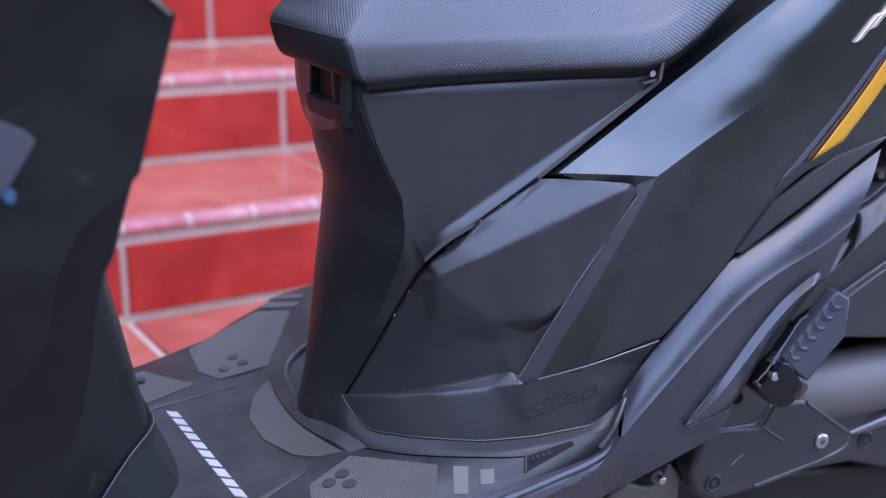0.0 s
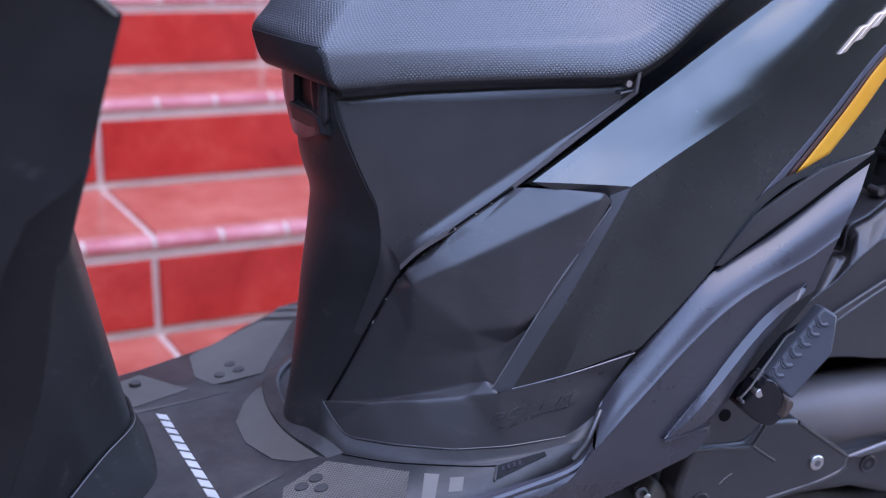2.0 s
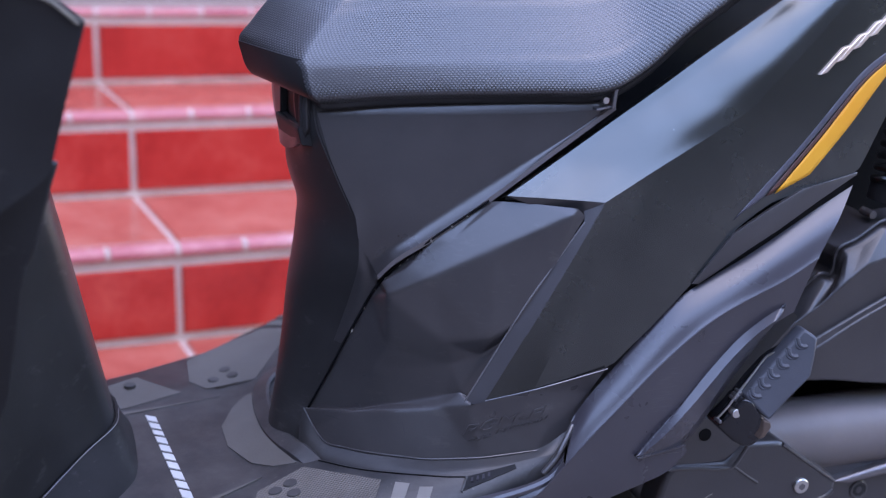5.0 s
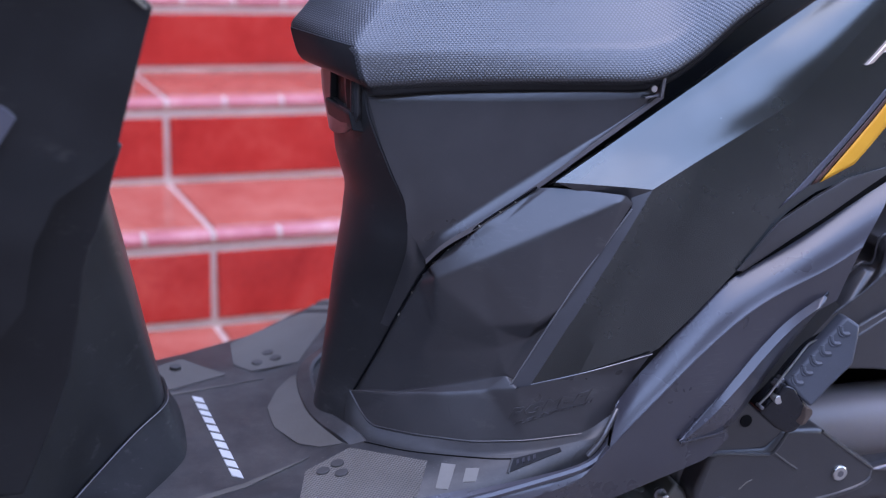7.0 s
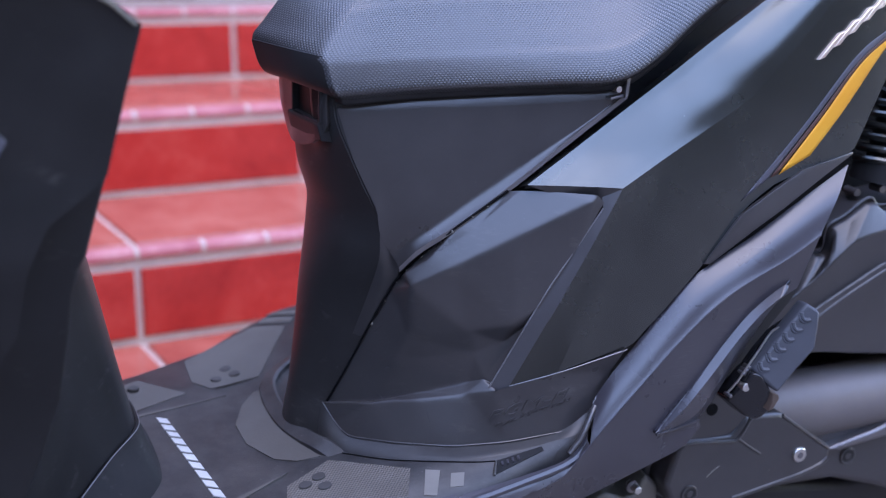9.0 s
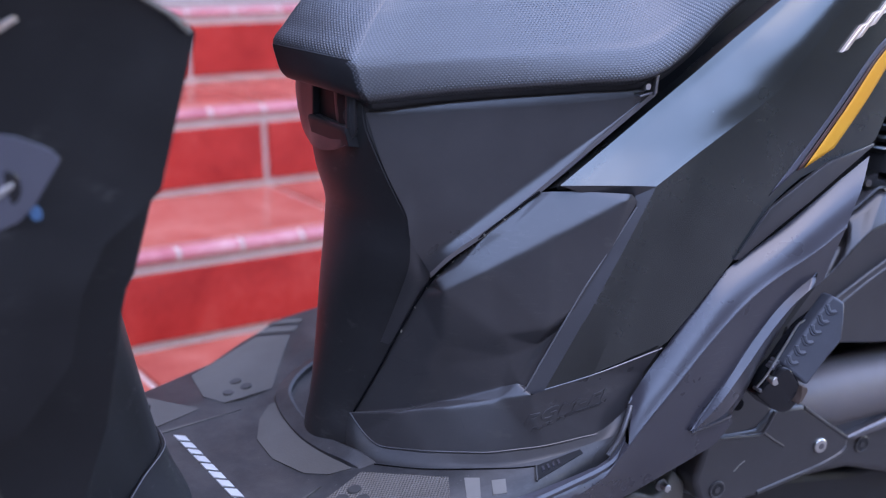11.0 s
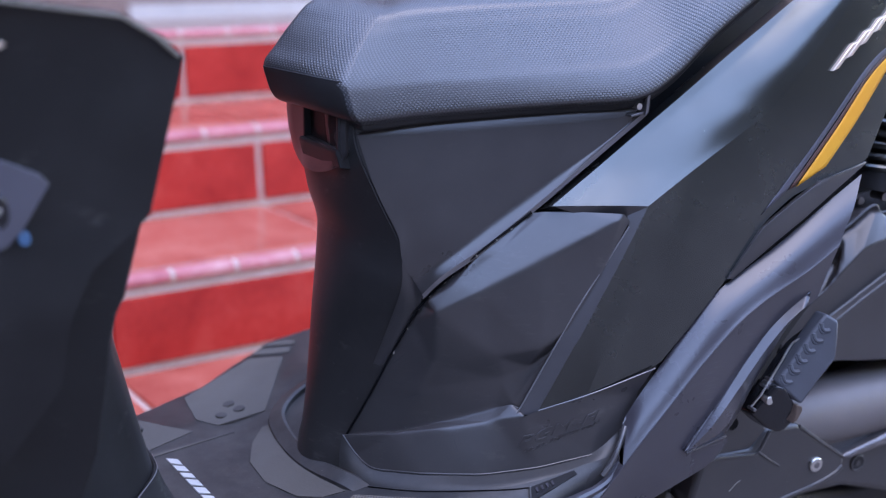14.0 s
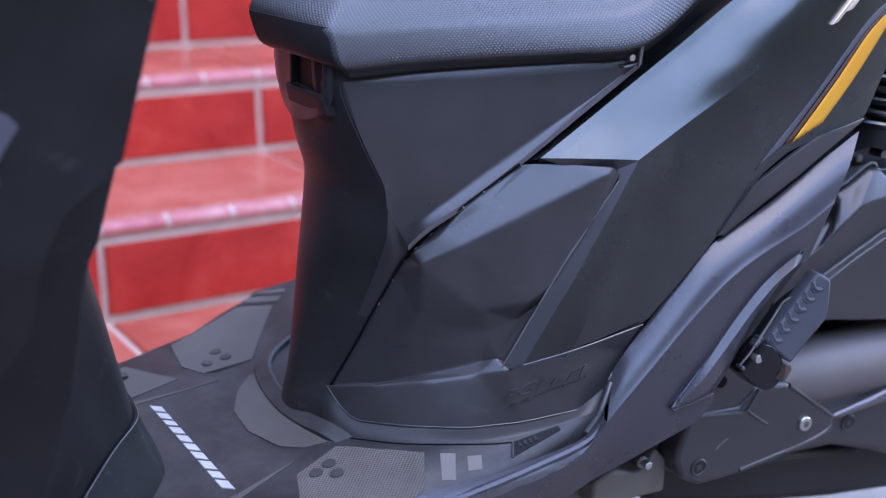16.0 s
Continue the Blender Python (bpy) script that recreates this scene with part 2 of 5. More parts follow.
M_GROUT = rough_mineral("white_grout", (0.48, 0.355, 0.29), (0.65, 0.50, 0.42), 20.0)
M_GROUND = rough_mineral("pale_concrete", (0.28, 0.25, 0.22), (0.42, 0.39, 0.35), 3.0)
M_YARD = rough_mineral("worn_concrete", (0.158, 0.126, 0.110), (0.242, 0.197, 0.173), 6.0)
M_WALL = rough_mineral("brown_stained_render", (0.15, 0.085, 0.07), (0.27, 0.175, 0.15), 3.2, 0.8, 0.2)
M_SKIRT = rough_mineral("pale_skirting_tile", (0.36, 0.32, 0.30), (0.45, 0.40, 0.38), 4.0, 0.45, 0.1)
M_HOUSE = rough_mineral("grey_render", (0.10, 0.088, 0.075), (0.15, 0.133, 0.115), 1.0)


# ---- building helpers ----
def part(name, bm, material, parent=None, label="", smooth=35.0):
    """Links a bmesh as one mesh object under a thing or a part."""
    me = bpy.data.meshes.new(name)
    bm.normal_update()
    bm.to_mesh(me)
    bm.free()
    me.materials.append(material)
    if smooth:
        me.shade_smooth()
        me.set_sharp_from_angle(angle=radians(smooth))
    ob = new(name, me)
    if parent:
        ob.parent = parent
    if label:
        ob["label"] = label
    return ob


def bevel(ob, width, segments=2, angle=12.0):
    mod = ob.modifiers.new("bevel", "BEVEL")
    mod.width, mod.segments, mod.limit_method, mod.angle_limit = width, segments, "ANGLE", radians(angle)
    mod.harden_normals = False
    return ob


def thick(ob, t, offset=-1.0):
    mod = ob.modifiers.new("thickness", "SOLIDIFY")
    mod.thickness, mod.offset = t, offset
    return ob


def cage(verts, faces):
    bm = bmesh.new()
    vs = [bm.verts.new(v) for v in verts]
    for f in faces:
        bm.faces.new([vs[i] for i in f])
    outward(bm)
    return bm


def rounded(bm, cuts=6, rounds=6):
    """Split a coarse shape finely and ease its inner corners, so that creases turn soft."""
    bmesh.ops.triangulate(bm, faces=bm.faces[:])
    bmesh.ops.subdivide_edges(bm, edges=bm.edges[:], cuts=cuts, use_grid_fill=True)
    inner = [v for v in bm.verts if not v.is_boundary]
    for _ in range(rounds):
        moved = [sum((e.other_vert(v).co for e in v.link_edges), Vector()) / len(v.link_edges) for v in inner]
        for v, co in zip(inner, moved):
            v.co = v.co.lerp(co, 0.6)
    return bm


def outward(bm):
    """Turns the faces of an open panel on the near side so that they look away from the body's middle."""
    bm.normal_update()
    if sum(f.normal.y * f.calc_area() for f in bm.faces) > 0:
        bmesh.ops.reverse_faces(bm, faces=bm.faces[:])
    return bm


def strips(*rows):
    """Quads between rows of equal length."""
    n = len(rows[0])
    verts = [p for row in rows for p in row]
    return verts, [(i * n + j, i * n + j + 1, (i + 1) * n + j + 1, (i + 1) * n + j) for i in range(len(rows) - 1) for j in range(n - 1)]


def curve_at(points, t):
    """Catmull-Rom through the points, t from 0 to 1."""
    n = len(points) - 1
    k = min(int(t * n), n - 1)
    u = t * n - k
    p = [Vector(points[min(max(i, 0), n)]) for i in (k - 1, k, k + 1, k + 2)]
    if k == 0:
        p[0] = 2 * p[1] - p[2]
    if k == n - 1:
        p[3] = 2 * p[2] - p[1]
    return 0.5 * (2 * p[1] + (p[2] - p[0]) * u + (2 * p[0] - 5 * p[1] + 4 * p[2] - p[3]) * u * u + (3 * p[1] - p[0] - 3 * p[2] + p[3]) * u ** 3)


def loft(rows, nu, nv):
    """A smooth sheet through rows of control points, with a UV map in metres."""
    lines = [[curve_at(row, j / nu) for j in range(nu + 1)] for row in rows]
    grid = [[curve_at([line[j] for line in lines], i / nv) for j in range(nu + 1)] for i in range(nv + 1)]
    bm = bmesh.new()
    uv = bm.loops.layers.uv.new("UVMap")
    vs = [[bm.verts.new(p) for p in row] for row in grid]
    us, wv = {}, {}
    for i in range(nv + 1):
        for j in range(nu + 1):
            us[i, j] = 0.0 if j == 0 else us[i, j - 1] + (grid[nv // 2][j] - grid[nv // 2][j - 1]).length
            wv[i, j] = 0.0 if i == 0 else wv[i - 1, j] + (grid[i][nu // 2] - grid[i - 1][nu // 2]).length
    for i in range(nv):
        for j in range(nu):
            f = bm.faces.new((vs[i][j], vs[i][j + 1], vs[i + 1][j + 1], vs[i + 1][j]))
            for loop, key in zip(f.loops, ((i, j), (i, j + 1), (i + 1, j + 1), (i + 1, j))):
                loop[uv].uv = (us[key], wv[key])
    return bm


def prism(outline, axis, lo, hi):
    """An outline in the plane across an axis (0, 1, 2), drawn out from lo to hi."""
    bm = bmesh.new()

    def at(p, d):
        q = list(p)
        q.insert(axis, d)
        return bm.verts.new(q)
    a, b = [at(p, lo) for p in outline], [at(p, hi) for p in outline]
    n = len(outline)
    bm.faces.new(a)
    bm.faces.new(b[::-1])
    for i in range(n):
        bm.faces.new((a[i], b[i], b[(i + 1) % n], a[(i + 1) % n]))
    bmesh.ops.recalc_face_normals(bm, faces=bm.faces[:])
    return bm


def cylinder(p, q, r, seg=20, r2=None):
    p, q = Vector(p), Vector(q)
    bm = bmesh.new()
    bmesh.ops.create_cone(bm, cap_ends=True, segments=seg, radius1=r, radius2=r if r2 is None else r2, depth=(q - p).length)
    m = Matrix.Translation((p + q) / 2) @ (q - p).to_track_quat("Z", "Y").to_matrix().to_4x4()
    bmesh.ops.transform(bm, matrix=m, verts=bm.verts[:])
    return bm


def tube(points, r, seg=10, steps=40, closed_ends=True):
    """A round bar swept along a smooth line."""
    pts = [curve_at(points, i / steps) for i in range(steps + 1)]
    bm = bmesh.new()
    rings, side = [], None
    for i, p in enumerate(pts):
        d = (pts[min(i + 1, steps)] - pts[max(i - 1, 0)]).normalized()
        side = (side - d * side.dot(d)).normalized() if side else d.orthogonal().normalized()
        up = d.cross(side)
        rings.append([bm.verts.new(p + r * (math.cos(a) * side + math.sin(a) * up)) for a in (2 * math.pi * k / seg for k in range(seg))])
    for a, b in zip(rings, rings[1:]):
        for k in range(seg):
            bm.faces.new((a[k], a[(k + 1) % seg], b[(k + 1) % seg], b[k]))
    if closed_ends:
        bm.faces.new(rings[0][::-1])
        bm.faces.new(rings[-1])
    bmesh.ops.recalc_face_normals(bm, faces=bm.faces[:])
    return bm


def sweep(points, profile, steps=40):
    """A moulding: a profile of (sideways, up) offsets carried along a line over the floor."""
    pts = [curve_at(points, i / steps) for i in range(steps + 1)]
    bm = bmesh.new()
    rows = []
    for i, p in enumerate(pts):
        d = pts[min(i + 1, steps)] - pts[max(i - 1, 0)]
        side = Vector((d.y, -d.x, 0)).normalized()
        rows.append([bm.verts.new(p + side * a + Vector((0, 0, b))) for a, b in profile])
    for a, b in zip(rows, rows[1:]):
        for k in range(len(profile) - 1):
            bm.faces.new((a[k], a[k + 1], b[k + 1], b[k]))
    bmesh.ops.recalc_face_normals(bm, faces=bm.faces[:])
    return bm


def resample(points, n):
    """n + 1 points at even steps along a polyline."""
    p = [Vector(q) for q in points]
    at = [0.0]
    for a, b in zip(p, p[1:]):
        at.append(at[-1] + (b - a).length)
    out = []
    for i in range(n + 1):
        d = at[-1] * i / n
        k = max(j for j in range(len(p) - 1) if at[j] <= d + 1e-9)
        out.append(p[k].lerp(p[k + 1], min(1.0, (d - at[k]) / (at[k + 1] - at[k]))))
    return out


def eased(points, rounds=6):
    """Evens out a line, its ends held."""
    p = [Vector(q) for q in points]
    for _ in range(rounds):
        p = [p[0]] + [(a + 2 * b + c) / 4 for a, b, c in zip(p, p[1:], p[2:])] + [p[-1]]
    return p


def join(bm, *others):
    """Adds other bmeshes to the first and welds what meets."""
    for other in others:
        me = bpy.data.meshes.new("piece")
        other.to_mesh(me)
        other.free()
        bm.from_mesh(me)
        bpy.data.meshes.remove(me)
    bmesh.ops.remove_doubles(bm, verts=bm.verts[:], dist=0.0003)
    return bm


def thing(name, label, category, m=None):
    ob = new(name)
    if m is not None:
        ob.matrix_world = m
    return tagged(ob, label, category)


# ---- ground, wall and stairs ----
bm = bmesh.new()
bmesh.ops.create_grid(bm, x_segments=8, y_segments=8, size=400)
tagged(part("ground", bm, M_YARD, smooth=0), "worn dark grey concrete yard in front of the stairs", "ground", kind="structure")
apron = part("pavement", prism([(-6, -0.12), (8, -0.12), (8, 2.6), (-6, 2.6)], 2, -0.05, 0.012), M_GROUND, smooth=0)
tagged(apron, "pale dusty concrete apron along the stairs", "pavement", kind="structure")
apron.matrix_world = pose(0, 0, 0, 0, 0, 7.0)

RISE, TREAD, TILE, GAP = 0.1847, 0.358, 0.4405, 0.010
STAIR_M = pose(0.005, 0.829, 0, 0, 0, 7.0)        # foot of the second riser, at one of its upright joints
X_LO, X_HI = -1.76, 3.5
SLOPE = 0.027                                     # each tread falls a little to the front
stairs = tagged(part("stairs", prism([(-TREAD, 0), (-TREAD, RISE - SLOPE), (0, RISE), (0, 2 * RISE - SLOPE), (TREAD, 2 * RISE), (TREAD, 3 * RISE - SLOPE),
                                      (2 * TREAD, 3 * RISE), (2 * TREAD, 4 * RISE - SLOPE), (2 * TREAD + 1.5, 4 * RISE), (2 * TREAD + 1.5, 0)], 0, X_LO, X_HI),
                     M_GROUT, smooth=0), "outdoor stairs of glossy red tiles with pink nosings and white joints", "stairs", kind="structure")
stairs.matrix_world = STAIR_M
# only the wall's foot is in view; the height is added to block sky
bm = prism([(X_LO, 0), (X_HI, 0), (X_HI, 5.4), (X_LO, 5.4)], 1, 2 * TREAD + 1.5, 2 * TREAD + 1.7)
wall = tagged(part("wall_back", bm, M_WALL, smooth=0), "mottled reddish brown rendered wall behind the landing", "wall", kind="structure")
wall.matrix_world = STAIR_M
bm = prism([(0.87, 4 * RISE), (X_HI, 4 * RISE), (X_HI, 0.792), (0.87, 0.792)], 1, 2 * TREAD + 1.488, 2 * TREAD + 1.5)
skirting = tagged(part("baseboard", bm, M_SKIRT, smooth=0), "pale tiled skirting along the foot of the brown wall", "baseboard", kind="structure")
skirting.matrix_world = STAIR_M
# unseen wall behind the camera, added to keep low sky out of reflections
bm = prism([(-7, 0), (7, 0), (7, 3.4), (-7, 3.4)], 1, -5.3, -5.1)
tagged(part("wall_front_blocker", bm, M_HOUSE, smooth=0), "unseen brownish grey wall added across the yard to block low sky", "wall", kind="structure")
# unseen wall, added and stepped in height to shape light from the left
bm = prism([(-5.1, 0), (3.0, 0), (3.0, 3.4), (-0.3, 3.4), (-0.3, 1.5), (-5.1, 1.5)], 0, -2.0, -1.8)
tagged(part("wall_side_blocker", bm, M_SIDE, smooth=0), "unseen dark wall added beside the yard to block sky light", "wall", kind="structure")

# ---- scooter ----
LEAN_M = pose(0, 0.005, 0.002, 6.3, 0, 0)         # it leans on its side stand
scooter = thing("scooter", "matte black motor scooter leaning on its side stand beside red stairs", "scooter", LEAN_M)

A_rim0 = [(0.041, -0.066, 0.650), (0.094, -0.082, 0.655), (0.157, -0.101, 0.660), (0.221, -0.121, 0.664), (0.278, -0.137, 0.668)]
A_rim1 = [(0.039, -0.072, 0.642), (0.092, -0.088, 0.644), (0.155, -0.108, 0.6465), (0.218, -0.127, 0.6495), (0.267, -0.141, 0.654)]
A_top = [(0.08, -0.092, 0.519), (0.104, -0.104, 0.537), (0.141, -0.112, 0.564), (0.184, -0.122, 0.5955), (0.228, -0.133, 0.6225), (0.265, -0.14, 0.650)]
A_lip = [(0.087, -0.099, 0.505), (0.102, -0.11, 0.524), (0.138, -0.12, 0.549), (0.183, -0.128, 0.583), (0.227, -0.136, 0.6185), (0.279, -0.142, 0.658)]
A_front = [(0.039, -0.0715, 0.632), (0.048, -0.0775, 0.609), (0.056, -0.0815, 0.586), (0.065, -0.0865, 0.567), (0.071, -0.090, 0.549), (0.0725, -0.0890, 0.534)]


def inner_cover():
    """The panel under the seat: rim, flat face, and a wide rounded chamfer that ends in a lip over the groove."""
    rim = loft([[tuple(curve_at(r, i / 12)) for i in range(13)] for r in (A_rim0, A_rim1)], 48, 2)
    rows = []
    for k in (0.0, 0.2, 0.4, 0.6, 0.8, 0.93):
        row = [curve_at(A_rim1, i / 12).lerp(curve_at(A_top, i / 12), k) for i in range(13)]
        row[0] = curve_at([A_rim1[0]] + A_front[1:] + [A_top[0]], k)
        rows.append([tuple(p) for p in row])
    for k in range(6):
        t = k / 5
        row = []
        for i in range(13):
            a, b = curve_at(A_top, i / 12), curve_at(A_lip, i / 12)
            row.append((a.x + (b.x - a.x) * t, a.y + (b.y - a.y) * (0.12 * t + 0.88 * t ** 2.2), a.z + (b.z - a.z) * t))
        rows.append(row)
    bm = outward(loft(rows, 48, 66))
    lip2 = [(x + 0.0006, y - 0.0002, z - 0.0045) for x, y, z in A_lip]
    lip_in = [(x, y + 0.014, z - 0.005) for x, y, z in A_lip]
    edge = outward(loft([lip2, lip_in], 48, 4))
    cut_edge = outward(loft([A_lip, lip2], 48, 3))
    inner = [A_front[5], (0.073, -0.0865, 0.510), (0.068, -0.0735, 0.475), (0.058, -0.0580, 0.430)]
    mid = [A_top[0], (0.0795, -0.0885, 0.497), (0.0745, -0.0780, 0.467), (0.0645, -0.0640, 0.430)]
    outer = [A_lip[0], (0.0885, -0.0890, 0.487), (0.0815, -0.0800, 0.462), (0.0705, -0.0680, 0.430)]
    join(bm, outward(rim), edge, outward(loft([inner, mid, outer], 24, 12)))
    ob = part("under_seat_cover", bm, M_COVER, scooter, "grained black plastic cover under the seat", 32)
    part("cover_edge", cut_edge, M_DUSTY, ob, "dusty lower edge of the cover", 30)
    return ob


inner_cover()


def column():
    """The upright front of the body between the seat and the floor, mirrored about the middle."""
    levels = [  # height, middle of the front, edge, then two points further back on the side, softness of the edge
        (0.665, 0.016, (0.038, -0.068), (0.060, -0.072), (0.10, -0.082), 0.08),
        (0.632, 0.018, (0.0385, -0.072), (0.065, -0.078), (0.10, -0.086), 0.08),
        (0.586, 0.027, (0.0555, -0.0800), (0.080, -0.0845), (0.11, -0.094), 0.08),
        (0.549, 0.037, (0.0705, -0.0875), (0.085, -0.0905), (0.11, -0.097), 0.12),
        (0.528, 0.036, (0.0735, -0.0868), (0.086, -0.0905), (0.11, -0.097), 0.25),
        (0.510, 0.034, (0.0725, -0.0850), (0.087, -0.0895), (0.11, -0.095), 0.5),
        (0.467, 0.027, (0.066, -0.067), (0.083, -0.0790), (0.11, -0.094), 0.8),
        (0.418, 0.022, (0.054, -0.055), (0.070, -0.0690), (0.11, -0.090), 0.9),
        (0.365, 0.015, (0.036, -0.038), (0.055, -0.055), (0.10, -0.080), 0.9),
        (0.340, 0.011, (0.030, -0.044), (0.050, -0.060), (0.10, -0.080), 0.9),
        (0.312, 0.007, (0.027, -0.047), (0.048, -0.064), (0.10, -0.080), 0.9),
    ]
    rows = []
    for z, xc, e, p, q, soft in levels:
        inner = Vector((xc + 0.42 * (e[0] - xc), e[1] * 0.62))
        edge, back = Vector(e), Vector(p)
        one = edge.lerp(back, 0.45 * soft)
        two = edge.lerp(inner, 0.45 * soft)
        mid = one.lerp(two, 0.5).lerp(edge, 1 - 0.5 * soft)
        dent = 0.010 if z > 0.6 else 0.0
        half = [q, tuple(back), tuple(one), tuple(mid), tuple(two), tuple(inner), (xc + 0.10 * (e[0] - xc) + dent, e[1] * 0.3)]
        rows.append([(x, y, z) for x, y in half] + [(xc + dent, 0.0, z)] + [(x, -y, z) for x, y in half[::-1]])
    bm = loft(rows, 112, 56)
    bmesh.ops.recalc_face_normals(bm, faces=bm.faces[:])
    return part("column", bm, M_COLUMN, scooter, "black plastic column below the seat", 30)


column()

INNER = [(0.115, 0.36), (0.105, 0.50), (0.20, 0.60), (0.27, 0.650), (0.45, 0.76), (0.53, 0.70), (0.48, 0.60), (0.45, 0.54), (0.40, 0.48), (0.33, 0.44), (0.26, 0.37)]
part("inner_frame", prism(INNER, 1, -0.088, 0.088), M_DARK, scooter, "dark plastic inner frame in the panel gaps")
part("inner_frame", prism([(0.19, 0.36), (0.20, 0.42), (0.24, 0.56), (0.29, 0.60), (0.45, 0.70), (0.50, 0.64), (0.47, 0.57), (0.33, 0.45), (0.29, 0.37), (0.25, 0.345)], 1, -0.135, -0.08), M_DARK, scooter)

B_groove = [(0.1763, -0.128, 0.5743), (0.133, -0.118, 0.542), (0.103, -0.102, 0.511), (0.0905, -0.0925, 0.493), (0.0845, -0.0865, 0.480),
            (0.0695, -0.0720, 0.441), (0.0555, -0.0600, 0.4035), (0.040, -0.042, 0.360)]
B_crease = [(0.0928, -0.1141, 0.4905), (0.1269, -0.1323, 0.5107), (0.1746, -0.153, 0.5388), (0.2314, -0.1775, 0.5726)]
B_facet = [(0.1841, -0.1364, 0.5763), (0.1453, -0.127, 0.5421), (0.1088, -0.1139, 0.5145), (0.0895, -0.1043, 0.4999)]
B_corner = [(0.2024, -0.1504, 0.5778), (0.2365, -0.1765, 0.5785), (0.243, -0.1765, 0.5715)]
B_edge = [(0.219, -0.173, 0.527), (0.195, -0.166, 0.482)]
B_bulge = [(0.096, -0.1065, 0.441), (0.138, -0.1385, 0.454), (0.170, -0.160, 0.464)]
B_dent = [(0.088, -0.0985, 0.418), (0.145, -0.1365, 0.432), (0.168, -0.148, 0.443)]
B_slot = [(0.185, -0.158, 0.461), (0.1525, -0.1445, 0.4112), (0.161, -0.150, 0.404)]
B_ledge = [(0.072, -0.078, 0.371), (0.102, -0.106, 0.3862), (0.141, -0.1335, 0.4032), (0.152, -0.1435, 0.4082)]
C_top = [(0.066, -0.085, 0.373), (0.098, -0.1150, 0.384), (0.136, -0.1410, 0.3948), (0.157, -0.158, 0.402), (0.206, -0.181, 0.422), (0.265, -0.195, 0.443)]
C_low = [(0.034, -0.044, 0.361), (0.041, -0.057, 0.346), (0.047, -0.077, 0.339), (0.078, -0.115, 0.3450), (0.121, -0.150, 0.3505), (0.164, -0.172, 0.3580), (0.214, -0.184, 0.366)]
C_rear = [(0.254, -0.187, 0.418), (0.248, -0.186, 0.392)]
C_step = [(0.030, -0.046, 0.345), (0.033, -0.066, 0.330), (0.0385, -0.0905, 0.3285), (0.0715, -0.130, 0.3353), (0.1235, -0.1745, 0.3457), (0.160, -0.188, 0.3530), (0.212, -0.200, 0.360)]


def lower_cover():
    """The faceted lower side cover with its ledge, and the skirt with a bright lower rim below it."""
    foot = [(x - 0.002, y - 0.004, z - 0.02) for x, y, z in C_step]
    v = B_groove + B_crease + B_corner + B_edge + B_bulge + B_dent + B_slot + B_ledge + C_top + C_low + C_rear + B_facet
    g, c, k, e, m, n, d, l = (range(a, b) for a, b in ((0, 8), (8, 12), (12, 15), (15, 17), (17, 20), (20, 23), (23, 26), (26, 30)))
    t, b, r, h = (range(a, z) for a, z in ((30, 36), (36, 43), (43, 45), (45, 49)))
    f = [(h[0], k[0], c[2], h[1]), (k[0], k[1], c[3], c[2]), (k[1], k[2], c[3]), (h[1], c[2], c[1], h[2]), (h[2], c[1], c[0], h[3]),
         (g[0], h[0], h[1], g[1]), (g[1], h[1], h[2], g[2]), (g[2], h[2], h[3], g[3]), (g[3], h[3], c[0], g[4]),
         (g[4], c[0], m[0], g[5]), (c[0], c[1], m[1], m[0]), (c[1], c[2], e[1], m[2], m[1]), (c[2], c[3], k[2], e[0], e[1]),
         (m[0], m[1], n[1], n[0]), (m[1], m[2], n[2], n[1]), (m[2], e[1], d[0], n[2]),
         (g[5], m[0], n[0], g[6]), (g[6], n[0], l[1], l[0]), (n[0], n[1], l[2], l[1]), (n[1], n[2], d[1], l[3], l[2]), (n[2], d[0], d[1]),
         (d[1], d[2], l[3]), (e[1], d[2], d[1], d[0]), (g[6], l[0], g[7]),
         (l[0], l[1], t[1], t[0]), (l[1], l[2], t[2], t[1]), (l[2], l[3], d[2], t[3], t[2]),
         (g[7], l[0], t[0], b[0]), (t[0], b[2], b[1], b[0]), (t[0], t[1], b[3], b[2]), (t[1], t[2], b[4], b[3]), (t[2], t[3], b[5], b[4]),
         (t[3], t[4], b[6], b[5]), (t[4], t[5], r[0]), (t[4], r[0], r[1], b[6])]
    rows = [list(map(Vector, q)) for q in (C_low + [C_rear[1]], C_step + [(0.245, -0.189, 0.366)], foot + [(0.245, -0.189, 0.345)])]
    bm = outward(loft([[tuple(q) for q in resample(eased(resample(line, 28), 2), 40)] for line in rows], 60, 12))
    part("cover_ledge", bm, M_LEDGE, scooter, "dusty ledge along the foot of the lower cover", 30)
    part("cover_rim", tube([tuple(q + Vector((0, -0.0008, 0.0005))) for q in eased(resample(C_low, 28), 1)], 0.0008, 8, 60), M_LOWER, scooter, "rounded lower rim of the cover")
    return part("lower_side_cover", rounded(cage(v, f), 15, 5), M_LOWER, scooter, "faceted black plastic lower side cover, scuffed", 60)


cover_plate = lower_cover()
# a black tube along the groove stands for the shade between the covers
part("gap_shade_line", tube([(x - 0.0012, y - 0.001, z + 0.001) for x, y, z in B_groove], 0.0011, 8, 60), M_VOID, scooter, "black strip for the shade between the covers")
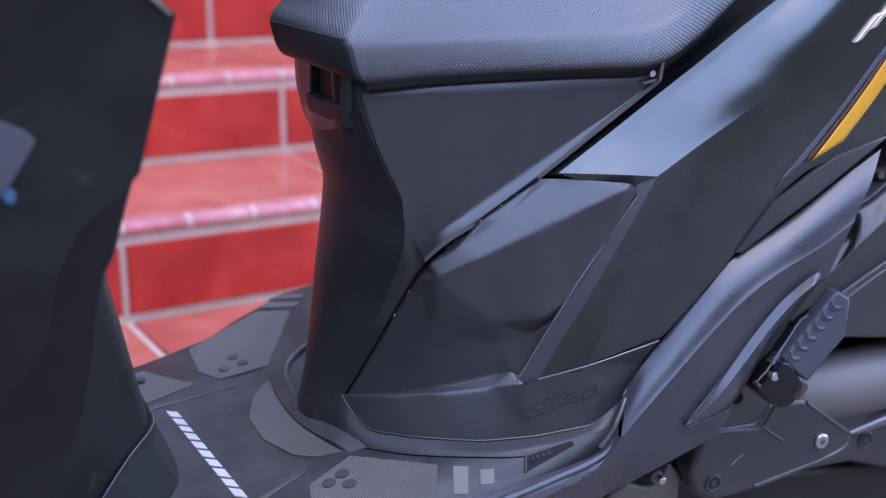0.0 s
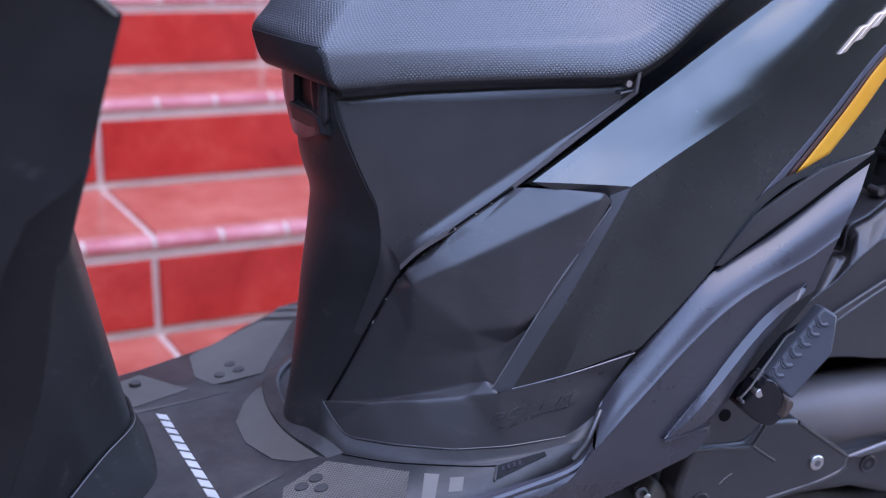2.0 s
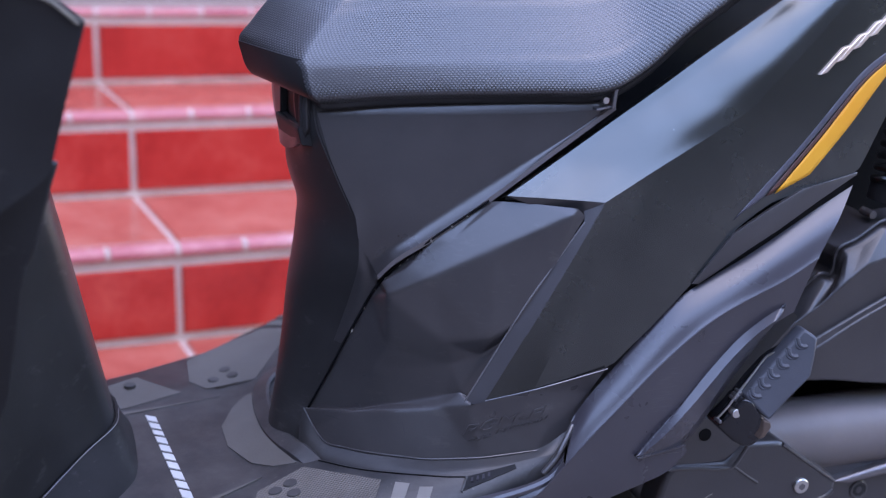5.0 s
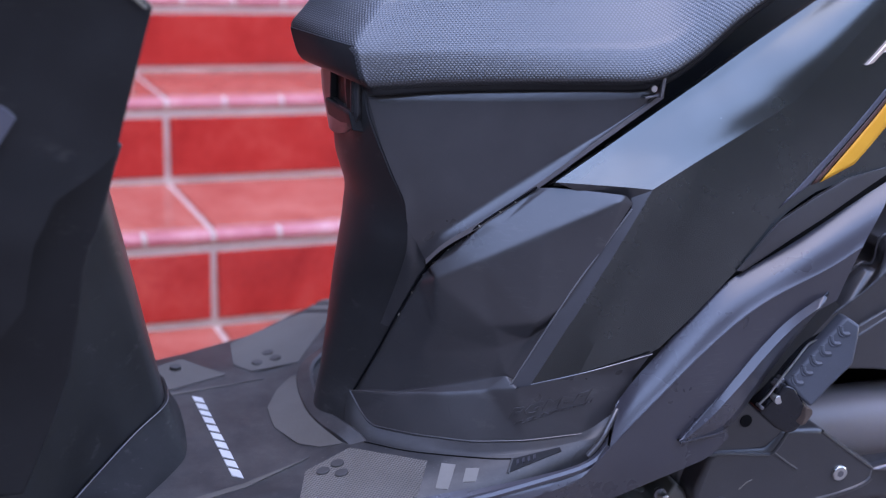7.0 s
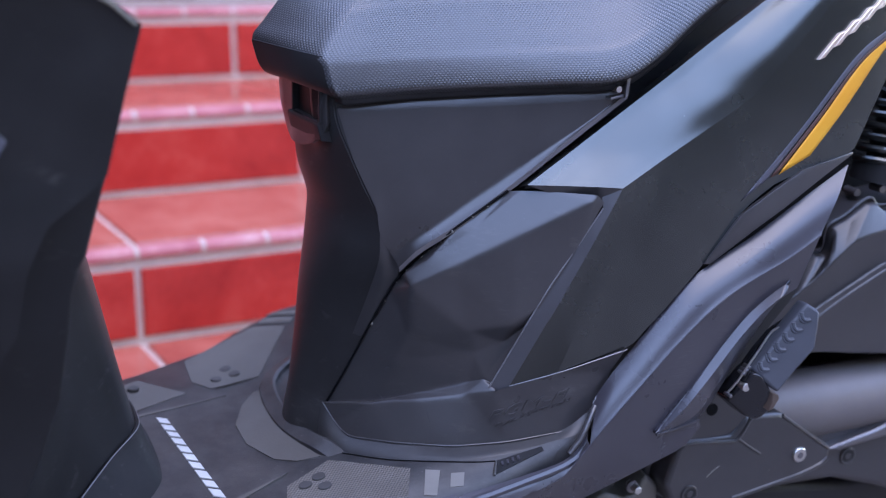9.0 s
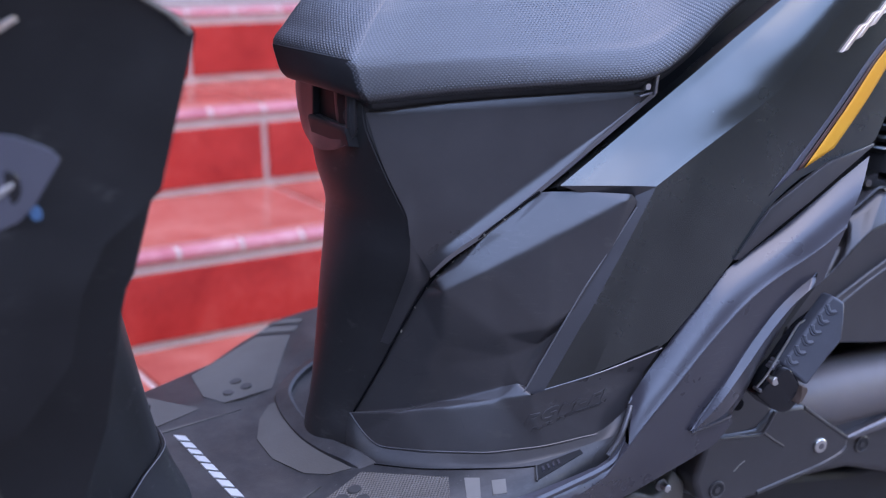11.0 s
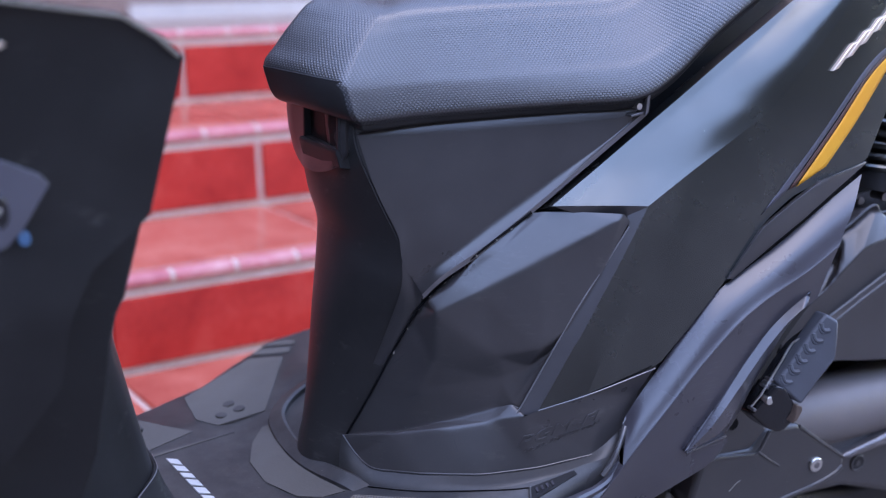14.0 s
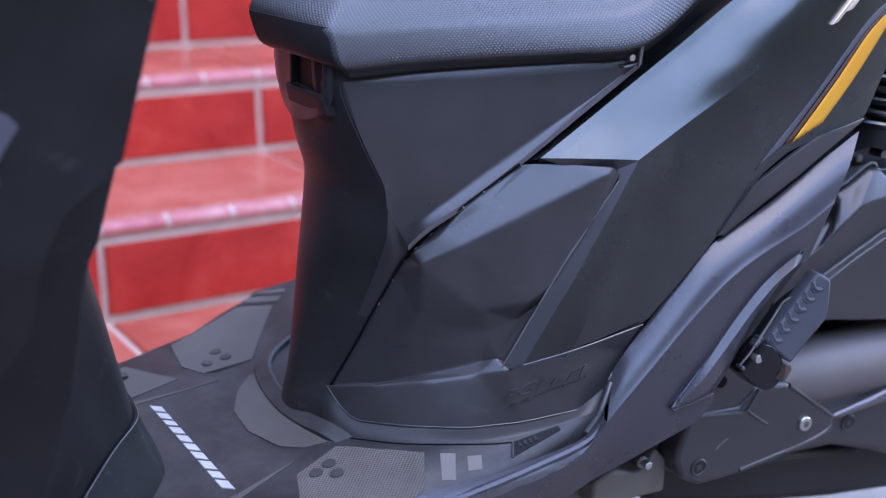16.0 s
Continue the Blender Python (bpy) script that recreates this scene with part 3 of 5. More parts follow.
for i in range(9):
    p = curve_at(B_groove, (0.06, 0.10, 0.16, 0.24, 0.27, 0.36, 0.50, 0.62, 0.70)[i])
    bm = bmesh.new()
    bmesh.ops.create_icosphere(bm, subdivisions=1, radius=0.0006 + 0.0006 * ((i * 7) % 3) / 2)
    bmesh.ops.transform(bm, matrix=pose(p.x, p.y - 0.0022, p.z + 0.001, 20 * i, 35 * i, 0) @ Matrix.Diagonal((1.6, 0.7, 0.9, 1)), verts=bm.verts[:])
    part("dried_mud_crumb", bm, M_GROUND, cover_plate, "pale crumb of dried mud")

D_sky = [(0.1850, -0.1455, 0.5835), (0.229, -0.146, 0.613), (0.2687, -0.147, 0.6405), (0.3103, -0.149, 0.6695), (0.3542, -0.151, 0.7015), (0.3903, -0.153, 0.7265), (0.4329, -0.155, 0.7564), (0.474, -0.156, 0.7937), (0.5032, -0.157, 0.8279)]
D_crease = [(0.258, -0.181, 0.584), (0.299, -0.180, 0.608), (0.341, -0.181, 0.633), (0.383, -0.183, 0.659), (0.409, -0.183, 0.687), (0.435, -0.182, 0.714), (0.467, -0.181, 0.751), (0.500, -0.179, 0.789), (0.530, -0.177, 0.823)]
D_low = [(0.169, -0.161, 0.406), (0.206, -0.1805, 0.4215), (0.267, -0.193, 0.441), (0.303, -0.192, 0.474), (0.339, -0.190, 0.510), (0.377, -0.189, 0.557), (0.409, -0.190, 0.581),
         (0.487, -0.194, 0.603), (0.528, -0.187, 0.687), (0.566, -0.181, 0.753), (0.600, -0.178, 0.815)]


def body_side():
    """The painted side of the body: a flat lower face and an upper facet that looks at the sky and turns flat to the rear."""
    n = 44
    sky, crease, low = (resample(r, n) for r in (D_sky, D_crease, D_low))
    rows = [[a.lerp(b, k / 5) + Vector((0, -0.002 * math.sin(math.pi * k / 5), 0)) for a, b in zip(crease, low)] for k in range(6)]
    face = outward(loft([[tuple(p) for p in r] for r in rows], n - 1, 15))
    swell = [min(1.0, max(0.0, (i / (n - 1) - 0.15) / 0.30)) for i in range(n)]
    swell = [w * w * (3 - 2 * w) for w in swell]
    off = Vector((0, -0.82, 0.55))
    rows = [[a.lerp(b, k) + off * (flat + full * w) for a, b, w in zip(sky, crease, swell)]
            for k, flat, full in ((0.0, 0.0, 0.0), (0.15, 0.0002, 0.0000), (0.3, 0.0006, 0.0009), (0.55, 0.0010, 0.0025), (0.78, 0.0008, 0.0027), (1.0, 0.0, 0.0))]
    facet = outward(loft([[tuple(p) for p in r] for r in rows], n - 1, 20))
    inner = [p + Vector((0, 0.03, -0.012)) for p in sky]
    flange = outward(loft([[tuple(p) for p in r] for r in (inner, sky)], n - 1, 2))
    edge = [Vector(D_crease[0]).lerp(Vector(D_low[0]), k) + Vector((0.0006, -0.0026 * math.sin(math.pi * min(k, 1.0)), 0)) for k in (0.0, 0.08, 0.3, 0.58, 1.02)]
    deep = [(0.2440, -0.170, 0.5790), (0.2430, -0.1755, 0.5665), (0.2198, -0.1720, 0.530), (0.1945, -0.1650, 0.486), (0.1525, -0.1510, 0.401)]
    lip = outward(cage([tuple(p) for p in edge] + deep, [(0, 1, 6, 5), (1, 2, 7, 6), (2, 3, 8, 7), (3, 4, 9, 8)]))
    part("panel_edge", lip, M_STRIP, scooter, "bevelled grained edge strip of the side panel", 30)
    part("pale_edge", tube([tuple(Vector(p) + Vector((0.0002, -0.0004, 0))) for p in deep[1:]], 0.0007, 6), M_WORN, scooter, "thin worn edge of the side panel")
    # grey tube painted in for the highlight on the panel's lower edge
    part("pale_edge", tube([(x, y - 0.0006, z + 0.0004) for x, y, z in D_low[:2] + [(0.240, -0.1888, 0.4326), (0.266, -0.1938, 0.4408)]], 0.0006, 6), M_GREY, scooter)
    lip = outward(cage([tuple(edge[0]), deep[0], D_sky[0], (0.1855, -0.1385, 0.5785)], [(2, 0, 1, 3)]))
    brow = outward(cage([tuple(sky[0]), tuple(crease[0]), (0.2500, -0.1735, 0.5700), (0.216, -0.1555, 0.5720)], [(0, 1, 2, 3)]))
    part("panel_lip", brow, M_LOWER, scooter, "dark turned-in front edge of the side panel")
    bm = join(facet, face, flange, lip)
    return part("body_side_panel", bm, M_PAINT, scooter, "satin black painted side panel", 16)


panel = body_side()
from mathutils.bvhtree import BVHTree
panel_tree = BVHTree.FromPolygons([v.co for v in panel.data.vertices], [p.vertices[:] for p in panel.data.polygons])
cover_ob = bpy.data.objects["lower_side_cover"]
cover_tree = BVHTree.FromPolygons([v.co for v in cover_ob.data.vertices], [p.vertices[:] for p in cover_ob.data.polygons])


def on_side(tree, x, z, lift):
    place = tree.ray_cast(Vector((x, -0.6, z)), Vector((0, 1, 0)))[0]
    return Vector((x, (place.y if place else -0.19) - lift, z))


def film_strip(name, one, two, material, label, lift=0.0006, steps=30, across=4):
    """A band of self-adhesive film between two lines of (x, z), laid on the side panel."""
    one, two = [(x, 0, z) for x, z in one], [(x, 0, z) for x, z in two]
    bm = bmesh.new()
    grid = []
    for i in range(steps + 1):
        a, b = curve_at(one, i / steps), curve_at(two, i / steps)
        grid.append([bm.verts.new(on_side(panel_tree, *(a.lerp(b, k / across)).xz, lift)) for k in range(across + 1)])
    for r, q in zip(grid, grid[1:]):
        for k in range(across):
            bm.faces.new((r[k], r[k + 1], q[k + 1], q[k]))
    outward(bm)
    return thick(part(name, bm, material, panel, label), 0.0005)


film_strip("decal_stripe", [(0.374, 0.566), (0.428, 0.6265), (0.4815, 0.6895), (0.520, 0.716), (0.560, 0.743)], [(0.400, 0.585), (0.440, 0.634), (0.484, 0.6845), (0.522, 0.712), (0.562, 0.739)], M_LILAC, "grey violet stripe")
film_strip("decal_stripe", [(0.402, 0.586), (0.442, 0.634), (0.4845, 0.6845), (0.5225, 0.712), (0.5625, 0.739)], [(0.408, 0.588), (0.446, 0.634), (0.4862, 0.683), (0.524, 0.7105), (0.564, 0.7375)], M_MAROON, "thin dark red line", lift=0.0009)
film_strip("decal_stripe", [(0.410, 0.588), (0.448, 0.635), (0.4868, 0.6828), (0.5245, 0.7103), (0.565, 0.737)], [(0.441, 0.604), (0.477, 0.649), (0.5115, 0.6935), (0.530, 0.708), (0.566, 0.733)], M_ORANGE, "orange stripe", lift=0.0012)


def slab(outline, tree, lift, parent, material, name, label, width=0.0006):
    bm = bmesh.new()
    f = bm.faces.new([bm.verts.new(on_side(tree, x, z, lift)) for x, z in outline])
    f.normal_update()
    if f.normal.y > 0:
        f.normal_flip()
    top = bmesh.ops.extrude_face_region(bm, geom=[f])
    bmesh.ops.translate(bm, vec=(0, lift + 0.002, 0), verts=list(f.verts))
    bmesh.ops.recalc_face_normals(bm, faces=bm.faces[:])
    return bevel(part(name, bm, material, parent, label), width, 2, 30)


def badge():
    """Raised rose-chrome emblem: plain slanted strokes in a row that climbs to the rear."""
    start, along, slant = Vector((0.4410, 0.6885)), Vector((0.0235, 0.0171)), Vector((0.0205, 0.0225))
    for i in range(7):
        p = start + along * i * 0.62
        w = Vector((0.0066, 0.0022))
        slab([tuple(c) for c in (p, p + w, p + w + slant, p + slant)], panel_tree, 0.004, panel, M_ROSE, "raised_stroke", "raised rose-chrome stroke")


badge()


def lettering(text, start, end, cap, lift, shear):
    """Moulded letters laid on the lower cover along a line of (x, z)."""
    cu = bpy.data.curves.new("letters", "FONT")
    cu.body, cu.shear, cu.resolution_u = text, shear, 2
    ob = new("letters", cu)
    me = bpy.data.meshes.new_from_object(ob.evaluated_get(bpy.context.evaluated_depsgraph_get()))
    bpy.data.objects.remove(ob)
    bpy.data.curves.remove(cu)
    bm = bmesh.new()
    bm.from_mesh(me)
    bpy.data.meshes.remove(me)
    bmesh.ops.subdivide_edges(bm, edges=[e for e in bm.edges if e.calc_length() > 0.4], cuts=2)
    xs, ys = [v.co.x for v in bm.verts], [v.co.y for v in bm.verts]
    start, end = Vector(start), Vector(end)
    along = end - start
    for v in bm.verts:
        q = start + along * ((v.co.x - min(xs)) / (max(xs) - min(xs))) + Vector((0.0, cap)) * ((v.co.y - min(ys)) / (max(ys) - min(ys)))
        v.co = on_side(cover_tree, q.x, q.y, lift)
    front = bm.faces[:]
    made = bmesh.ops.extrude_face_region(bm, geom=front)
    bmesh.ops.translate(bm, vec=(0, -0.0001, 0), verts=[g for g in made["geom"] if isinstance(g, bmesh.types.BMVert)])
    kept = {g for g in made["geom"] if isinstance(g, bmesh.types.BMVert)}
    for v in bm.verts:
        if v not in kept:
            v.co.y += lift + 0.001
    bmesh.ops.recalc_face_normals(bm, faces=bm.faces[:])
    return part("relief_lettering", bm, M_LOWER, cover_ob, "moulded raised lettering", 30)


lettering("PGM-FI", (0.1512, 0.3747), (0.2187, 0.3995), 0.0086, 0.0011, 0.3)
lettering("FUEL INJECTION", (0.1555, 0.3697), (0.2187, 0.3945), 0.0034, 0.0009, 0.3)

def scuff_mark(a, b, width, tree, parent):
    """A thin pale rubbed streak between two places (x, z)."""
    a, b = Vector(a), Vector(b)
    side = Vector((-(b - a).y, (b - a).x)).normalized()
    ks = [i / 8 for i in range(9)]
    rim = [a.lerp(b, k) + side * width * math.sin(math.pi * k) * random.uniform(0.4, 1.0) for k in ks]
    rim += [a.lerp(b, k) - side * width * math.sin(math.pi * k) * random.uniform(0.2, 0.7) for k in ks[-2:0:-1]]
    bm = bmesh.new()
    bm.faces.new([bm.verts.new(on_side(tree, q.x, q.y, 0.0002)) for q in rim])
    bmesh.ops.triangulate(bm, faces=bm.faces[:])
    outward(bm)
    part("scuff_mark", bm, M_SCUFF, parent, "pale rubbed streak", 60)


for a, b, w in (((0.0780, 0.4062), (0.0895, 0.4122), 0.0018), ((0.0705, 0.4350), (0.0790, 0.4470), 0.0006), ((0.1057, 0.3777), (0.1072, 0.3660), 0.0008), ((0.0660, 0.4210), (0.0775, 0.4165), 0.0005),
                ((0.0725, 0.3785), (0.0790, 0.3770), 0.0010), ((0.0490, 0.3617), (0.0610, 0.3637), 0.0008), ((0.0860, 0.4560), (0.0885, 0.4630), 0.0006), ((0.0940, 0.4850), (0.0965, 0.4880), 0.0010)):
    scuff_mark(a, b, w, cover_tree, cover_ob)

# dark wing between the side panel and the fairing
W_top = [(0.3395, -0.192, 0.512), (0.3745, -0.193, 0.555), (0.4065, -0.195, 0.576), (0.4335, -0.196, 0.592), (0.4875, -0.194, 0.605)]
W_mid = [(0.3425, -0.193, 0.512), (0.3775, -0.194, 0.551), (0.4085, -0.196, 0.571), (0.4355, -0.197, 0.587), (0.4865, -0.195, 0.603)]
W_low = [(0.3455, -0.192, 0.511), (0.3875, -0.195, 0.54), (0.4165, -0.196, 0.558), (0.4465, -0.197, 0.579), (0.4835, -0.195, 0.602)]
bevel(thick(part("wing_trim", cage(*strips(W_top, W_mid, W_low)), M_COVER, scooter, "dark plastic trim wedge", 30), 0.006), 0.001, 2, 20)

F_up = [(0.238, -0.189, 0.394), (0.248, -0.191, 0.412), (0.263, -0.190, 0.428), (0.292, -0.189, 0.460), (0.327, -0.187, 0.497), (0.343, -0.188, 0.507),
        (0.392, -0.190, 0.534), (0.452, -0.192, 0.573), (0.486, -0.192, 0.593)]
F_ridge = [(0.226, -0.210, 0.363), (0.248, -0.213, 0.390), (0.274, -0.213, 0.416), (0.298, -0.212, 0.441), (0.324, -0.211, 0.4635), (0.342, -0.211, 0.479),
           (0.371, -0.212, 0.497), (0.418, -0.214, 0.518), (0.446, -0.214, 0.536)]
F_arm1 = [(0.294, -0.2085, 0.362), (0.319, -0.206, 0.388), (0.355, -0.203, 0.432), (0.384, -0.203, 0.465), (0.41, -0.204, 0.484), (0.425, -0.205, 0.492)]
F_arm2 = [(0.294, -0.2085, 0.362), (0.317, -0.2125, 0.383), (0.349, -0.2095, 0.416), (0.373, -0.2095, 0.446), (0.396, -0.2105, 0.47), (0.416, -0.2115, 0.483)]
F_arm3 = [(0.2940, -0.2085, 0.3620), (0.341, -0.203, 0.366), (0.360, -0.199, 0.386), (0.383, -0.192, 0.414), (0.410, -0.188, 0.446), (0.427, -0.188, 0.468)]
F_low = [(0.224, -0.197, 0.302), (0.273, -0.203, 0.322), (0.327, -0.204, 0.341), (0.345, -0.203, 0.360)]
F_side = [(0.228, -0.193, 0.360), (0.206, -0.197, 0.345), (0.159, -0.205, 0.342), (0.092, -0.217, 0.342), (0.009, -0.230, 0.342), (-0.086, -0.234, 0.341)]
F_sider = [(0.204, -0.212, 0.340), (0.166, -0.220, 0.332), (0.092, -0.232, 0.328), (0.009, -0.245, 0.326), (-0.086, -0.250, 0.325)]
F_skirt = [(0.190, -0.200, 0.290), (0.150, -0.210, 0.280), (0.092, -0.220, 0.270), (0.009, -0.232, 0.262), (-0.086, -0.236, 0.258)]


def fairing():
    """Smooth bands: a light upper band that ends in a ridge, the flank, a raised arm with a recess below it, and the long side of the floor."""
    n = 40
    up, ridge = eased(resample(F_up, n), 3), eased(resample(F_ridge, n), 8)
    mid = [a.lerp(b, 0.45) + Vector((0, -0.0030, 0.0010)) for a, b in zip(up, ridge)]
    near = [a.lerp(b, 0.9) + Vector((0, -0.0003, 0.0002)) for a, b in zip(up, ridge)]
    band = outward(loft([[tuple(p) for p in r] for r in (up, mid, near, ridge)], n, 14))
    long_ridge = eased(resample([F_sider[0]] + F_ridge, n), 8)
    flank_low = eased(resample([F_low[0], F_low[1], (0.285, -0.206, 0.345), (0.299, -0.2055, 0.362)] + [(x + 0.010, y + 0.001, z - 0.008) for x, y, z in F_arm1[1:]], n), 4)
    flank_mid = [a.lerp(b, 0.5) + Vector((0, 0.0004, 0)) for a, b in zip(long_ridge, flank_low)]
    flank = outward(loft([[tuple(p) for p in r] for r in (long_ridge, flank_mid, flank_low)], n, 8))
    a1, a2, a3 = [eased(resample(r, 24), 3) for r in (F_arm1, F_arm2, F_arm3)]
    lift = Vector((-0.0012, -0.0024, 0.0005))
    arm = outward(loft([[tuple(p + lift) for p in r] for r in (a1, a2)], 24, 3))
    recess = outward(loft([[tuple(p + lift) for p in r] for r in (a2, a3)], 24, 3))
    rim = outward(loft([[tuple(p + lift + Vector((0, 0.006, 0))) for p in a1], [tuple(p + lift) for p in a1]], 24, 1))
    seam = [p for p in flank_low if F_low[0][0] + 0.03 < p.x < 0.301 and p.z < 0.364]
    under = resample([tuple(seam[0])] + [(0.327, -0.2035, 0.341), (0.345, -0.2035, 0.360)], len(seam) - 1)
    sheet = outward(cage(*strips([tuple(p) for p in seam], [tuple(a.lerp(b, 0.5)) for a, b in zip(seam, under)], [tuple(p) for p in under])))
    tip = outward(cage([tuple(seam[-1]), F_arm2[0], F_arm3[0], F_low[3], F_arm3[1], F_low[2]], [(0, 1, 2), (2, 4, 3), (0, 2, 3)]))
    join(tip, sheet)
    corner = outward(cage([F_ridge[0], F_low[1], F_low[0], F_up[0], F_side[0]], [(3, 0, 4)]))
    s0 = [F_side[0]] + F_side[1:]
    s1 = [F_ridge[0]] + F_sider
    sm = [tuple(Vector(a).lerp(Vector(b), 0.5) + Vector((0, -0.003, 0.002))) for a, b in zip(s0, s1)]
    side = outward(loft([s0, sm, s1], 40, 8))
    skirt = outward(loft([F_sider, [F_low[0]] + F_skirt[1:]], 40, 4))
    thick(part("fairing_arm", join(arm, recess, rim), M_FAIR, scooter, "grey plastic arm raised from the fairing", 12), 0.002)
    part("arm_lip", tube([tuple(Vector(F_arm2[0]) + lift), (0.317, -0.2080, 0.3645), (0.341, -0.2050, 0.3670)], 0.0011, 8), M_FAIR, scooter, "thin lip below the fairing's arm")
    part("fairing_edge", tube([tuple(p + Vector((0, -0.0002, 0))) for p in long_ridge], 0.0007, 8, 80), M_FAIR, scooter, "fine rounded edge of the fairing")
    bm = join(band, flank, tip, corner, side, skirt)
    return part("floor_side_fairing", bm, M_FAIR, scooter, "grey plastic fairing along the floor side", 15)


fairing()
part("cover_flange", tube([(0.2375, -0.194, 0.3915), (0.2325, -0.198, 0.386), (0.2243, -0.203, 0.3751), (0.2185, -0.205, 0.3669), (0.2078, -0.2065, 0.356)], 0.0024, 10, 40), M_LOWER, scooter, "rounded flange at the rear end of the lower cover")
# solid filler, its shade painted near-black, closes the slit under the wing
part("gap_filler", prism([(0.300, 0.470), (0.345, 0.515), (0.42, 0.565), (0.482, 0.602), (0.484, 0.590), (0.45, 0.566), (0.39, 0.528), (0.34, 0.500)], 1, -0.186, -0.150), M_VOID, scooter, "near-black filler for the shade above the fairing")


# ---- floorboard ----
def floor_z(x):
    return 0.318 + 0.2 * max(0.0, x + 0.02)


def floor_sheet(outline, lift, drop, name, material, parent, label="", uv=False, round_w=0.001):
    """A flat piece with the outline (x, s) that follows the floor's slope."""
    bm = bmesh.new()
    layer = bm.loops.layers.uv.new("UVMap")
    top = [bm.verts.new((x, s, floor_z(x) + lift)) for x, s in outline]
    low = [bm.verts.new((x, s, floor_z(x) + lift - drop)) for x, s in outline]
    bm.faces.new(top)
    n = len(outline)
    for i in range(n):
        bm.faces.new((top[i], low[i], low[(i + 1) % n], top[(i + 1) % n]))
    bmesh.ops.triangulate(bm, faces=[f for f in bm.faces if len(f.verts) > 4])
    bmesh.ops.recalc_face_normals(bm, faces=bm.faces[:])
    for f in bm.faces:
        for loop in f.loops:
            loop[layer].uv = (loop.vert.co.x, loop.vert.co.y)
    ob = part(name, bm, material, parent, label, 30)
    return bevel(ob, round_w, 2, 40) if round_w else ob


def floorboard():
    xs = [-0.36, -0.20, -0.10, -0.04, -0.02, 0.02, 0.08, 0.14, 0.20, 0.26]
    half = [0.10, 0.135, 0.176, 0.209, 0.220, 0.244, 0.272, 0.268, 0.245, 0.22]
    near = [0.22, 0.235, 0.234, 0.232, 0.231, 0.229, 0.222, 0.210, 0.198, 0.19]
    v, f = strips(*[[(x, s, floor_z(x)) for s in (-b, -0.6 * b, -0.2 * b, 0.2 * a, 0.6 * a, a)] for x, a, b in zip(xs, half, near)])
    bm = bmesh.new()
    vs = [bm.verts.new(p) for p in v]
    for q in f:
        bm.faces.new([vs[i] for i in q])
    bm.normal_update()
    if sum(q.normal.z for q in bm.faces) < 0:
        bmesh.ops.reverse_faces(bm, faces=bm.faces[:])
    return thick(part("floorboard", bm, M_RUBBER, scooter, "dusty black rubber floor mat"), 0.03)


board = floorboard()
PAD = [(-0.020, -0.115), (0.024, -0.095), (0.080, -0.155), (0.058, -0.205), (-0.005, -0.222), (-0.045, -0.205)]
CRESCENT = [(0.000, 0.083), (-0.017, 0.062), (-0.033, 0.022), (-0.033, -0.022), (-0.017, -0.062), (0.000, -0.079), (0.020, -0.084), (0.010, -0.045), (0.006, 0.0), (0.010, 0.045), (0.008, 0.083)]
floor_sheet(CRESCENT, 0.0009, 0.003, "grip_pad", M_GRIP, board, "smooth dusty grey rubber grip", round_w=0)
for outline in (PAD, [(-0.036, 0.115), (0.014, 0.115), (0.072, 0.222), (0.040, 0.246), (-0.048, 0.196), (-0.0515, 0.138)],
                [(-0.104, 0.160), (-0.088, 0.141), (-0.0626, 0.1115), (-0.118, 0.0844), (-0.16, 0.075), (-0.16, 0.128)]):
    # the near pad is paler and dotted, the others darker and plain
    worn = outline is PAD
    floor_sheet(outline, 0.0007, 0.003, "grip_pad", M_PAD if worn else M_GRIP, board, "dusty grey woven-texture rubber grip" if worn else "smooth dusty grey rubber grip", round_w=0)
for outline in ([(0.090, -0.165), (0.100, -0.174), (0.083, -0.209), (0.074, -0.202)], [(0.106, -0.184), (0.116, -0.190), (0.107, -0.209), (0.097, -0.204)],
                [(0.046, 0.252), (0.080, 0.228), (0.087, 0.238), (0.057, 0.262)], [(0.062, 0.267), (0.093, 0.244), (0.098, 0.252), (0.072, 0.270)]):
    # near bars are paler than far bars
    floor_sheet(outline, 0.0007, 0.003, "grip_bar", M_BAR if outline[0][1] < 0 else M_GRIP, board, round_w=0)
for outline in ([(-0.012, -0.092), (-0.075, -0.134), (-0.15, -0.163), (-0.15, -0.156), (-0.075, -0.126)], [(-0.026, 0.093), (-0.121, 0.069), (-0.16, 0.058), (-0.16, 0.064), (-0.118, 0.0755)]):
    floor_sheet(outline, 0.0007, 0.003, "grip_strip", M_GRIP, board, round_w=0)
for x, y in ((-0.006, -0.124), (0.008, -0.118), (0.008, -0.136), (-0.027, 0.1313), (-0.0127, 0.1527), (-0.0073, 0.1343), (-0.112, 0.135)):
    c = [(x + 0.006 * math.cos(a), y + 0.006 * math.sin(a)) for a in (math.pi * i / 8 for i in range(16))]
    floor_sheet(c, 0.0022 if y < 0 else 0.0042, 0.005, "grip_stud", M_STUD, board)


